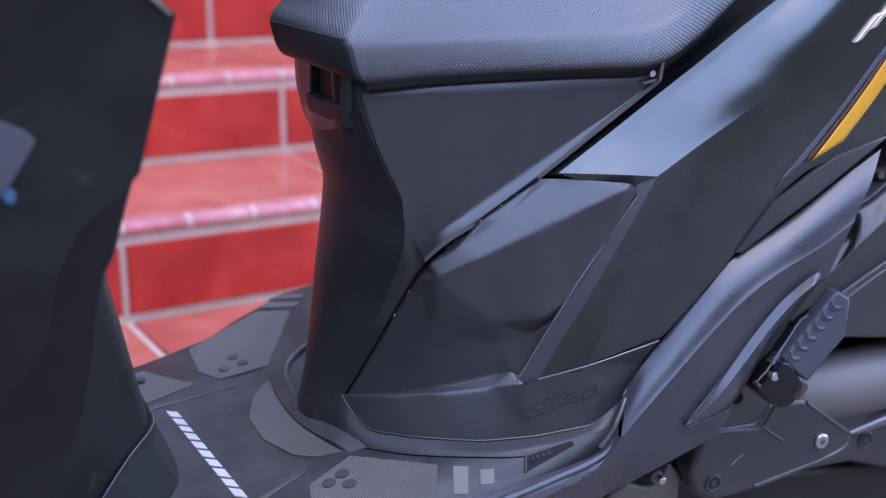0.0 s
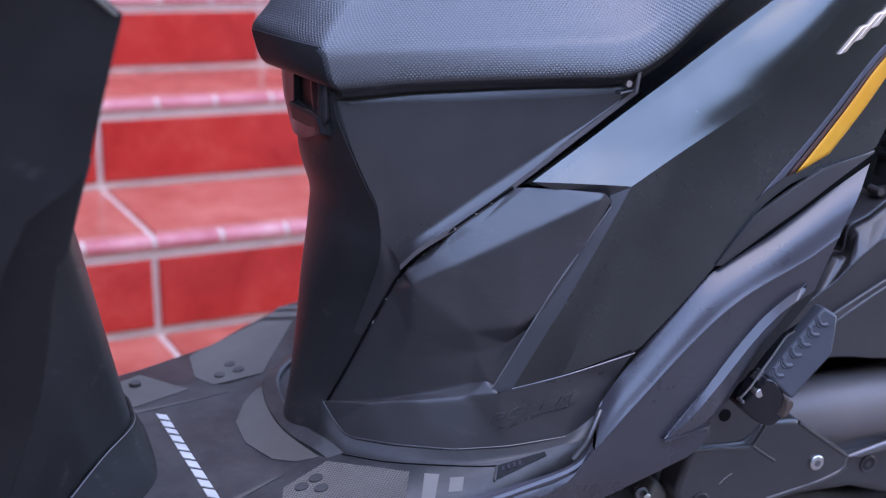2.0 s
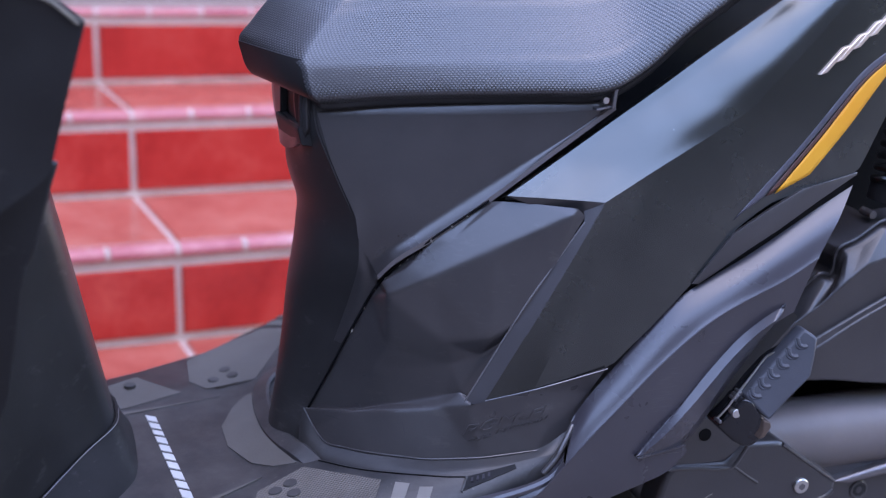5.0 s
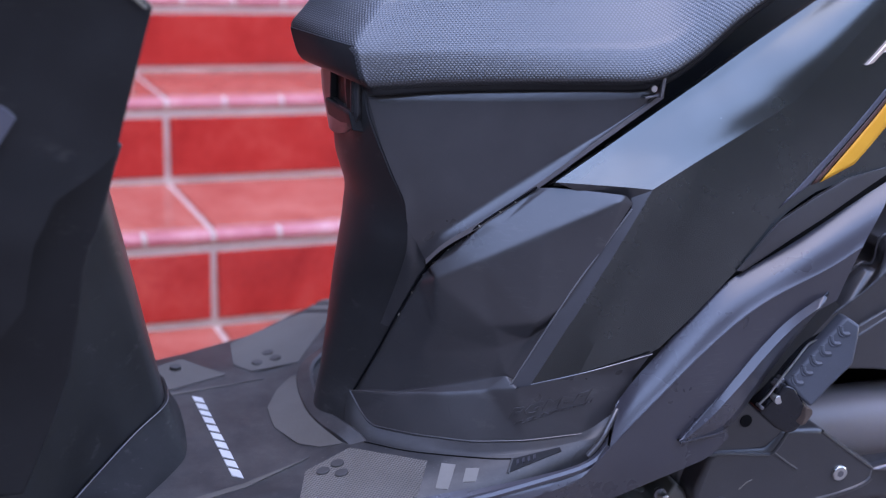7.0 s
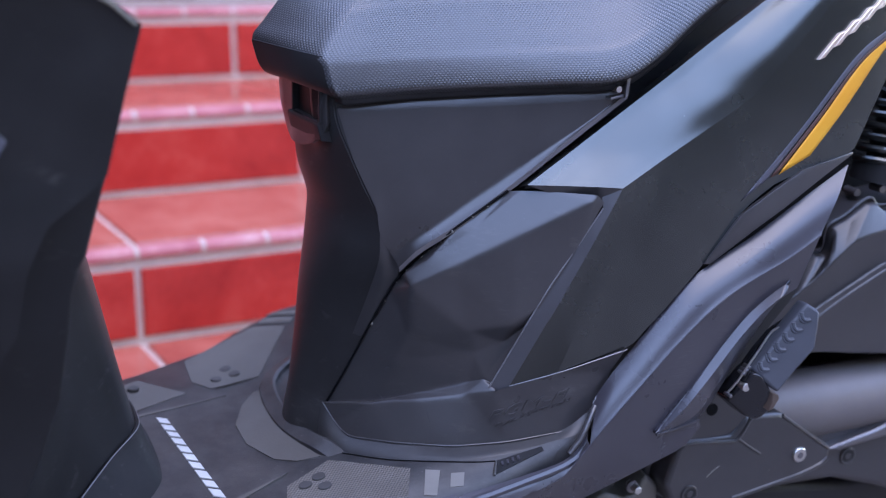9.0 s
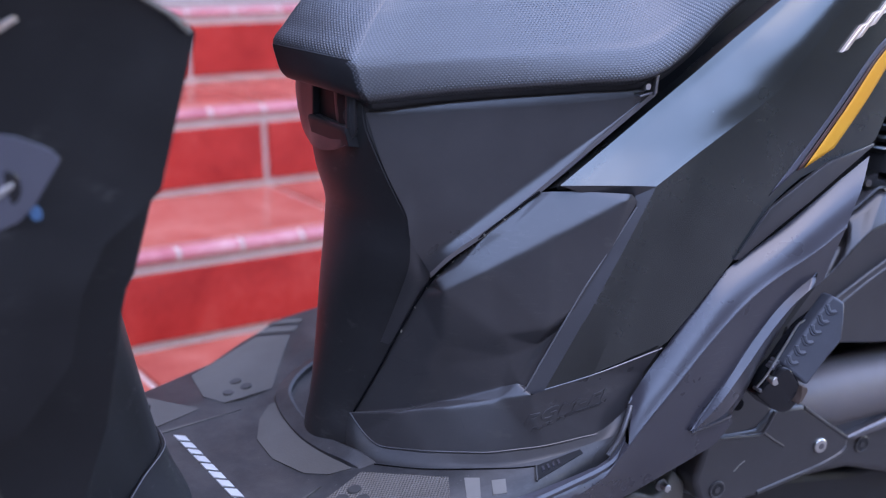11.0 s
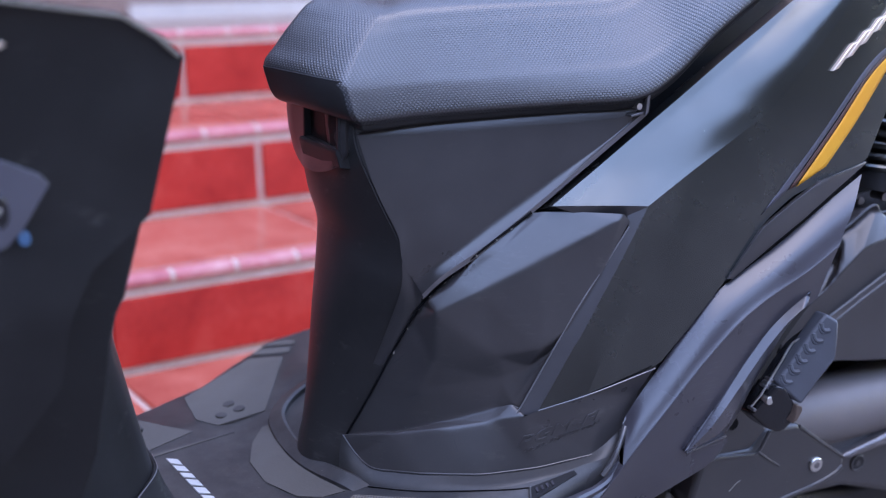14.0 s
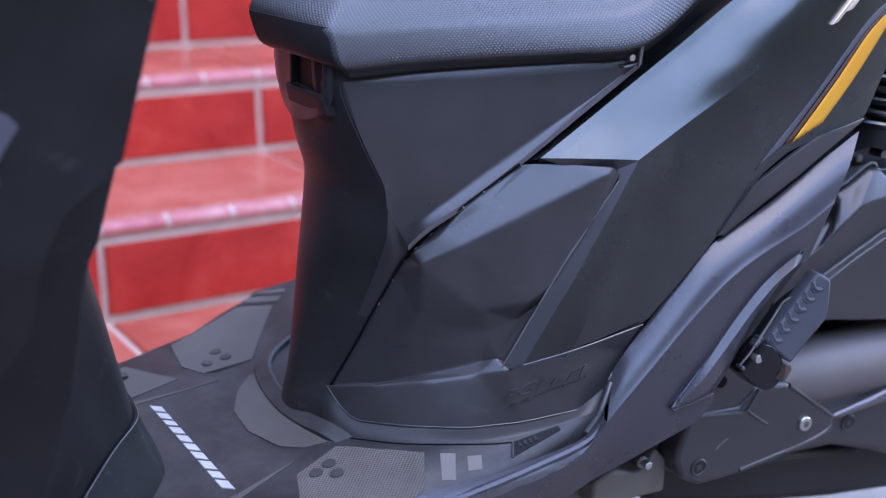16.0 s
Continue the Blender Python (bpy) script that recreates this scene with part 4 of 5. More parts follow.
def floor_mark():
    """White wordmark on the mat as a row of plain slanted bars."""
    def line(s):
        return -0.1018 + 0.1031 * (0.0635 - s)

    def bar(s, w, lo=0.0, hi=0.0096):
        x, tip = line(s), 0.0066
        o = [(x + lo, s - tip * lo / 0.0096), (x + hi, s - tip * hi / 0.0096), (x + hi + 0.1031 * w, s - w - tip * hi / 0.0096), (x + lo + 0.1031 * w, s - w - tip * lo / 0.0096)]
        floor_sheet(o, 0.0010, 0.002, "mat_mark", M_WHITE, board, "white bar of the mat's wordmark", round_w=0.0004)
    for s, w in ((0.0635, 0.0125), (0.0465, 0.0125), (0.0295, 0.0105), (0.0145, 0.0135), (-0.0035, 0.0135), (-0.0215, 0.0135), (-0.0395, 0.0135), (-0.0575, 0.0160), (-0.0780, 0.0130), (-0.0955, 0.0150)):
        bar(s, w)


floor_mark()
ring = [(0.098, 0.150), (0.060, 0.133), (0.034, 0.114), (0.017, 0.088), (0.010, 0.045), (0.010, 0.0), (0.016, -0.036), (0.028, -0.075), (0.044, -0.104)]
part("column_skirting", sweep([(x, s, floor_z(x) - (0.012 if x > 0.04 and s < 0 else 0.0)) for x, s in ring], [(0.009, -0.003), (0.008, 0.0015), (0.002, 0.004), (-0.005, 0.007), (-0.008, 0.006), (-0.009, -0.006)]), M_RUBBER, board, "raised rubber rim round the column")
# a near-black tube draws the shaded gap between ledge and mat
edge = [(0.0385, -0.0915), (0.0715, -0.1310), (0.1235, -0.1755), (0.1455, -0.1905)]
part("mat_edge", tube([(x, s, floor_z(x) + 0.0006) for x, s in edge], 0.0006, 6), M_VOID, board, "near-black line for the shade along the mat's edge")
# a paler tube puts the light on the mat's end edge into colour
part("mat_end", tube([(0.1455, -0.1905, floor_z(0.1455) + 0.0008), (0.1400, -0.2005, floor_z(0.14) + 0.0008), (0.1345, -0.2110, floor_z(0.1345) + 0.0008)], 0.0011, 6), M_PAD, board, "pale line for the lit cut end of the mat")
# no recess here: a dark sheet on the floor stands for its shade
floor_sheet([(0.1455, -0.1905), (0.187, -0.1935), (0.186, -0.2000), (0.135, -0.2100)], 0.0010, 0.003, "mat_trough_shade", M_DARK, board, "dark sheet for the shaded recess at the mat's end", round_w=0)
for i in range(4):
    x = 0.147 + 0.005 * i
    floor_sheet([(x, -0.1965), (x + 0.002, -0.1965), (x, -0.2025), (x - 0.002, -0.2025)], 0.0026, 0.003, "trough_rib", M_FAIR, board, round_w=0)
rail = [(0.238, -0.192, 0.388), (0.232, -0.199, 0.366), (0.210, -0.206, 0.348), (0.16, -0.215, 0.341), (0.09, -0.226, 0.335), (0.0, -0.238, 0.331), (-0.09, -0.242, 0.330)]
part("side_rail", tube(rail, 0.004, 8), M_FAIR, board, "rounded edge along the floor")

# ---- seat ----
S_base = [(0.030, 0.0, 0.657), (0.0340, -0.040, 0.655), (0.0370, -0.066, 0.653), (0.039, -0.0805, 0.652), (0.048, -0.0838, 0.652), (0.090, -0.093, 0.656), (0.151, -0.111, 0.660), (0.214, -0.130, 0.663), (0.264, -0.146, 0.667), (0.298, -0.150, 0.685), (0.338, -0.156, 0.723), (0.41, -0.166, 0.778)]


def seat():
    def row(base, pull, lift, nose, corner):
        """One level of the seat: its width and height, and where its nose and its front corner lie."""
        out = []
        for i, (x, y, z) in enumerate(base):
            if i < 4:
                x = nose + (corner - nose) * (0.0, 0.42, 0.76, 1.0)[i]
            else:
                x += (corner - base[3][0]) * (0.85, 0.25, 0.05, 0.0)[min(i - 4, 3)]
            out.append((x, y * pull, z + lift))
        return out
    low = [(x + 0.004, y * 0.93, z - 0.006) for x, y, z in S_base]
    levels = [(1.000, 0.000, 0.0200, 0.0379),
              (1.045, 0.005, 0.0000, 0.0324),
              (1.035, 0.0125, -0.0085, 0.0289),
              (0.985, 0.027, -0.0135, 0.0262),
              (0.946, 0.035, -0.0155, 0.0252),
              (0.913, 0.042, -0.0140, 0.0290),
              (0.865, 0.052, -0.0055, 0.0362),
              (0.813, 0.063, 0.0030, 0.0447),
              (0.755, 0.075, 0.0135, 0.0550),
              (0.670, 0.087, 0.0260, 0.0670),
              (0.420, 0.095, 0.0460, 0.0790),
              (0.000, 0.099, 0.0800, 0.0960)]
    rows = [row(S_base, *level) for level in levels]
    edge, brow = rows[0], rows[4]

    def halves(rows, nu, nv):
        bm = loft(rows, nu, nv)
        me = bpy.data.meshes.new("half")
        b2 = loft([[(x, -y, z) for x, y, z in r] for r in rows], nu, nv)
        b2.to_mesh(me)
        b2.free()
        bm.from_mesh(me)
        bpy.data.meshes.remove(me)
        bmesh.ops.remove_doubles(bm, verts=bm.verts[:], dist=0.0002)
        bmesh.ops.recalc_face_normals(bm, faces=bm.faces[:])
        return bm
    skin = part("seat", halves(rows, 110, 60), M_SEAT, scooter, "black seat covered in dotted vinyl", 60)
    near = []
    for r in rows[:5]:
        near.append([curve_at(r, 0.268 * k / 10) + Vector((-0.0006, -0.0005, 0)) * min(1.0, 2.0 - 0.2 * k) for k in range(11)])
    near.append([curve_at(brow, 0.268 * k / 10).lerp(curve_at(rows[5], 0.268 * k / 10), 0.12) + Vector((-0.0006, -0.0005, 0)) * min(1.0, 2.0 - 0.2 * k) for k in range(11)])
    near.append([p + Vector((0.004, 0.002, 0.001)) for p in near[-1]])
    part("seat_front_panel", halves([[tuple(p) for p in r] for r in near], 40, 24), M_SEAT_PLAIN, skin, "smooth dark panel at the seat's nose", 60)
    part("seat_base", halves([[(x + 0.03 * (i < 4), y * 0.5, z - 0.004) for i, (x, y, z) in enumerate(S_base)], low, edge], 90, 8), M_SEAT_PLAIN, skin, "smooth black underside", 60)


seat()


bracket = bevel(part("seat_bracket", prism([(0.2725, 0.655), (0.2755, 0.657), (0.2770, 0.676), (0.2735, 0.676)], 1, -0.150, -0.132), M_GREY, scooter, "small grey bracket under the seat's edge"), 0.0006)
bevel(part("bracket_foot", prism([(0.2600, 0.6535), (0.2740, 0.6560), (0.2740, 0.6580), (0.2600, 0.6555)], 1, -0.147, -0.132), M_GREY, bracket), 0.0004)
part("bracket_screw", cylinder((0.2675, -0.1475, 0.6625), (0.2675, -0.138, 0.6625), 0.0028, 16), M_STEEL, bracket, "small bright screw")

# ---- seat latch ----
def latch():
    """A plate with a rounded lower end set in the column's top, with an open window and a hook behind a lip."""
    col = bpy.data.objects["column"]
    tree = BVHTree.FromPolygons([v.co for v in col.data.vertices], [p.vertices[:] for p in col.data.polygons])

    def face(s, z, d):
        hit = tree.ray_cast(Vector((-0.3, s, z)), Vector((1, 0, 0)))[0]
        return ((hit.x if hit else 0.03) - d, s, z)
    fr = [-1.0, -0.92, -0.84, -0.5, -0.2, 0.1, 0.33, 0.5, 0.7, 0.85, 1.0]
    zs = [0.666, 0.661, 0.646, 0.629, 0.625, 0.620, 0.614, 0.609, 0.605, 0.602, 0.6005]

    def width(z):
        return 0.067 * (1.0 if z >= 0.632 else math.sqrt(max(0.02, 1 - ((0.632 - z) / 0.032) ** 2)))
    v, f = strips(*[[face(k * width(z), z, 0.0055) for k in fr] for z in zs])
    n = len(fr) - 1
    f = [q for k, q in enumerate(f) if not (k // n in (1, 2) and k % n in (1, 2, 3, 4))]
    bm = bmesh.new()
    vs = [bm.verts.new(p) for p in v]
    for q in f:
        bm.faces.new([vs[i] for i in q])
    bm.normal_update()
    if sum(q.normal.x for q in bm.faces) > 0:
        bmesh.ops.reverse_faces(bm, faces=bm.faces[:])
    holder = bevel(thick(part("latch_plate", bm, M_COVER, scooter, "black plastic seat latch plate with a rounded end", 40), 0.006), 0.001, 2, 35)
    # a dark panel just proud of the column stands for the window's shade
    well, wf = strips(*[[face(k * 0.038 - 0.027, z, 0.0012) for k in (-1, -0.5, 0, 0.5, 1)] for z in (0.663, 0.648, 0.627)])
    part("latch_well", cage(well, wf), M_FOOT, holder, "dark panel for the shade in the latch opening")
    for s in (-0.0605, 0.0060):
        x = face(s, 0.647, 0.0)[0]
        bevel(part("latch_post", prism([(s - 0.002, 0.628), (s + 0.002, 0.628), (s + 0.0022, 0.661), (s - 0.0022, 0.661)], 0, x - 0.0065, x), M_DARK, holder), 0.0008)
    ks = (-0.061, -0.050, -0.038, -0.027, -0.015, -0.004, 0.008)
    section = ((0.629, -0.004), (0.6285, 0.008), (0.6255, 0.0095), (0.6125, 0.0095), (0.610, -0.004))
    x0, x1 = face(ks[0], 0.62, 0.0)[0], face(ks[-1], 0.62, 0.0)[0]
    ring = [(x0 + (x1 - x0) * (k - ks[0]) / (ks[-1] - ks[0]) - d + 0.25 * (0.62 - z), k, z) for k in ks for z, d in section]
    quads = [(5 * i + j, 5 * i + (j + 1) % 5, 5 * i + 5 + (j + 1) % 5, 5 * i + 5 + j) for i in range(6) for j in range(5)]
    bevel(part("latch_lip", cage(ring, quads + [(4, 3, 2, 1, 0), (30, 31, 32, 33, 34)]), M_DARK, holder, "slanting lip below the latch opening", 30), 0.0008)


latch()


# ---- leg shield ----
def leg_shield():
    outer = [(-0.194, 0.767), (-0.168, 0.752), (-0.152, 0.738), (-0.176, 0.640), (-0.190, 0.628), (-0.216, 0.612), (-0.232, 0.580), (-0.240, 0.536), (-0.275, 0.491), (-0.42, 0.45), (-0.47, 0.62), (-0.44, 0.80), (-0.30, 0.785)]
    bm = bmesh.new()

    def at(x, z, d):
        return bm.verts.new((x, -0.252 + (0.738 - z) * 0.17 - 0.42 * min(0.1, max(0.0, -0.152 - x)) + d, z))
    a, b = [at(x, z, 0.0) for x, z in outer], [at(x, z, 0.02) for x, z in outer]
    n = len(outer)
    face = bm.faces.new(a)
    for i in range(n):
        bm.faces.new((a[i], b[i], b[(i + 1) % n], a[(i + 1) % n]))
    bmesh.ops.recalc_face_normals(bm, faces=bm.faces[:])
    for z in (0.50, 0.54, 0.58, 0.61, 0.64, 0.665, 0.69, 0.71, 0.73, 0.75, 0.77):
        bmesh.ops.bisect_plane(bm, geom=bm.verts[:] + bm.edges[:] + bm.faces[:], plane_co=(0, 0, z), plane_no=(0, 0, 1))
    for v in bm.verts:                             # the upper part leans in
        lean = 0.6 * max(0.0, v.co.z - 0.62) ** 2
        v.co.x, v.co.y = v.co.x + 0.35 * lean, v.co.y + lean
    shell = bevel(part("leg_shield_side", bm, M_SHIELD, scooter, "satin black outer side of the leg shield"), 0.0025, 3, 30)
    levels = []
    # the top level is out of view, added to darken the seat's reflection
    for z, x in ((0.96, -0.285), (0.80, -0.235), (0.70, -0.208), (0.611, -0.190), (0.508, -0.167), (0.404, -0.145), (0.355, -0.134)):
        near = [(x - 0.20, -0.29, z), (x - 0.14, -0.222, z), (x - 0.097, -0.162, z), (x - 0.068, -0.12, z), (x - 0.032, -0.07, z), (x - 0.004, -0.036, z)]
        if z < 0.36:
            near = [(a, b, c - 0.26 * max(0.0, -b - 0.036)) for a, b, c in near]
        levels.append(near + [(x + 0.001, 0.0, z)] + [(a, -b, c) for a, b, c in near[::-1]])
    bm = loft(levels, 40, 24)
    bmesh.ops.recalc_face_normals(bm, faces=bm.faces[:])
    part("leg_shield_inner", bm, M_SHIELD, scooter, "scuffed black inner leg shield", 60)
    foot = []
    for z, x in ((0.357, -0.131), (0.35, -0.129), (0.325, -0.120), (0.312, -0.112)):
        k = min(1.0, (0.357 - z) / 0.037)
        near = [(x - 0.20, -0.29 - 0.01 * k, z), (x - 0.14 + 0.02 * k, -0.222, z), (x - 0.097 + 0.03 * k, -0.162 - 0.01 * k, z), (x - 0.068 + 0.026 * k, -0.12 - 0.018 * k, z), (x - 0.032 + 0.022 * k, -0.07 - 0.014 * k, z), (x - 0.004 + 0.003 * k, -0.036 - 0.018 * k, z)]
        near = [(a, b, c - 0.26 * max(0.0, -b - 0.036) * (1 - k)) for a, b, c in near]
        foot.append(near + [(x + 0.001, 0.0, z)] + [(a, -b, c) for a, b, c in near[::-1]])
    # plain handlebar cover out of view, added to block sky from the seat's nose
    rows = []
    for z, back, front, half in ((0.90, -0.275, -0.46, 0.10), (0.945, -0.235, -0.46, 0.135), (0.985, -0.215, -0.45, 0.145), (1.03, -0.225, -0.42, 0.135), (1.055, -0.26, -0.38, 0.10), (1.062, -0.30, -0.34, 0.03)):
        rows.append([(back, 0.0, z), (back, -0.7 * half, z), (back - 0.03, -half, z), (front + 0.05, -half, z), (front, -0.6 * half, z), (front, 0.6 * half, z), (front + 0.05, half, z), (back - 0.03, half, z), (back, 0.7 * half, z), (back, 0.0, z)])
    bm = loft(rows, 54, 20)
    bmesh.ops.remove_doubles(bm, verts=bm.verts[:], dist=0.0003)
    bmesh.ops.recalc_face_normals(bm, faces=bm.faces[:])
    part("unseen_handlebar_cover", bm, M_SHIELD, scooter, "plain black handlebar cover, unseen, added to darken the seat's reflection", 60)
    fold = [(a + 0.0008, b - 0.0006, c) for a, b, c in foot[0][1:7]]
    bm = loft(foot, 40, 8)
    bmesh.ops.recalc_face_normals(bm, faces=bm.faces[:])
    thick(part("leg_shield_foot", bm, M_FOOT, scooter, "black plastic foot of the leg shield", 60), 0.004)
    # thin grey tube along the foot's upper fold
    part("fold_line", tube(fold, 0.0005, 6), M_GREY, scooter, "thin grey line along the fold of the foot")
    return shell


shield = leg_shield()
bevel(part("leg_shield_flap", prism([(-0.170, 0.640), (-0.1755, 0.624), (-0.189, 0.577), (-0.195, 0.566), (-0.200, 0.547), (-0.205, 0.513), (-0.213, 0.470), (-0.227, 0.430), (-0.250, 0.375), (-0.31, 0.375), (-0.30, 0.540), (-0.205, 0.645)], 1, -0.216, -0.209), M_SHIELD, shield, "black plastic flap behind the shield's edge"), 0.002, 2, 20)
shield_tree = BVHTree.FromPolygons([v.co for v in shield.data.vertices], [p.vertices[:] for p in shield.data.polygons])
slab([(-0.255 + 0.0036 * math.cos(a), 0.636 + 0.0042 * math.sin(a)) for a in (math.pi * i / 8 for i in range(16))], shield_tree, 0.004, shield, M_BLUE, "round_sticker", "small round blue sticker", 0.0002)
slab([(-0.243, 0.674), (-0.238, 0.668), (-0.256, 0.640), (-0.266, 0.632), (-0.30, 0.622), (-0.30, 0.692), (-0.262, 0.684)], shield_tree, 0.003, shield, M_LILAC, "shield_decal", "grey violet film", 0.0004)
slab([(-0.1520, 0.7385), (-0.1670, 0.7525), (-0.1910, 0.7667), (-0.295, 0.7845), (-0.295, 0.7830), (-0.191, 0.7645), (-0.1685, 0.7505), (-0.1545, 0.7375)], shield_tree, 0.003, shield, M_TRIM, "edge_trim", "pale worn edge", 0.0006)

slab([(-0.2700 + 0.0075 * math.cos(a) * (1.6 if math.cos(a) < 0 else 1), 0.6540 + 0.0115 * math.sin(a)) for a in (math.pi * i / 8 for i in range(16))], shield_tree, 0.0045, shield, M_GLOSS, "emblem_base", "glossy black rounded emblem base", 0.0008)
slab([(-0.2800, 0.6465), (-0.2675, 0.6540), (-0.2670, 0.6575), (-0.2800, 0.6520)], shield_tree, 0.006, shield, M_STEEL, "raised_stroke", "bright chrome stroke", 0.0006)
# small pale slab near the top of the shield
slab([(-0.2740, 0.7420), (-0.2570, 0.7525), (-0.2600, 0.7545), (-0.2740, 0.7470)], shield_tree, 0.003, shield, M_ROSE, "raised_stroke", "small pale slab near the shield's top", 0.0006)

# ---- engine, peg, shock ----
engine = scooter
def band(s, points):
    return [(x, s, z) for x, z in points]


CASE = [(0.339, 0.280), (0.350, 0.318), (0.358, 0.325), (0.410, 0.322), (0.426, 0.340), (0.467, 0.338), (0.510, 0.307), (0.535, 0.290), (0.534, 0.277), (0.524, 0.269), (0.498, 0.261), (0.461, 0.255), (0.418, 0.248), (0.369, 0.246), (0.348, 0.258)]
case = bevel(part("drive_case", prism(CASE, 1, -0.164, -0.06), M_CASE, engine, "black cast drive case cover, scratched"), 0.005, 3, 20)
part("case_rib", tube(band(-0.1635, [(0.350, 0.3215), (0.380, 0.3195), (0.403, 0.3165), (0.418, 0.3175), (0.431, 0.337)]), 0.0022, 8), M_CASE, case, "moulded rib")
part("case_rib", tube(band(-0.1640, [(0.418, 0.3175), (0.433, 0.306), (0.446, 0.297)]), 0.0014, 8), M_CASE, case)
part("case_rib", tube(band(-0.1635, [(0.531, 0.279), (0.522, 0.2725), (0.498, 0.2655), (0.461, 0.2595), (0.418, 0.2525)]), 0.0026, 8), M_CASE, case, "raised lower rim")
part("case_rib", tube(band(-0.1630, [(0.469, 0.334), (0.490, 0.3185), (0.510, 0.304), (0.531, 0.289)]), 0.0022, 8), M_CASE, case)
part("scratch", tube(band(-0.1641, [(0.386, 0.282), (0.393, 0.288), (0.399, 0.291)]), 0.0004, 6), M_TRIM, case, "pale scratch")
bevel(part("case_body", prism([(0.33, 0.27), (0.345, 0.345), (0.46, 0.345), (0.53, 0.30), (0.75, 0.31), (0.75, 0.205), (0.661, 0.199), (0.629, 0.213), (0.568, 0.233), (0.438, 0.236), (0.36, 0.245)], 1, -0.134, -0.02), M_CASE, engine, "black cast case behind the cover"), 0.008, 3, 20)
# the pale metal puts the light on this upward edge into its colour
bevel(part("case_edge", prism([(0.545, 0.276), (0.602, 0.288), (0.64, 0.298), (0.75, 0.328), (0.75, 0.300), (0.643, 0.281), (0.603, 0.2775), (0.563, 0.2725)], 1, -0.146, -0.10), M_GREY, engine, "pale grey wedge for the lit edge of the rear casing"), 0.003, 2, 20)
# added dark block hides the view through the gap under the fairing
part("lower_filler", prism([(0.20, 0.22), (0.22, 0.30), (0.34, 0.345), (0.36, 0.24), (0.30, 0.20)], 1, -0.09, 0.10), M_DARK, engine, "dark filler block for the shaded gap under the fairing")
# plain block added as a backdrop, the gap's shade painted as near-black
part("engine_block", prism([(0.30, 0.25), (0.33, 0.43), (0.52, 0.52), (0.80, 0.55), (0.80, 0.20), (0.40, 0.20)], 1, -0.05, 0.10), M_VOID, engine, "plain engine block, near-black for the shade deep in the gap")
bevel(part("rear_casing", cylinder((0.44, -0.110, 0.314), (0.80, -0.110, 0.320), 0.037, 48), M_DUSTY, engine, "dusty dark rounded rear casing"), 0.004)
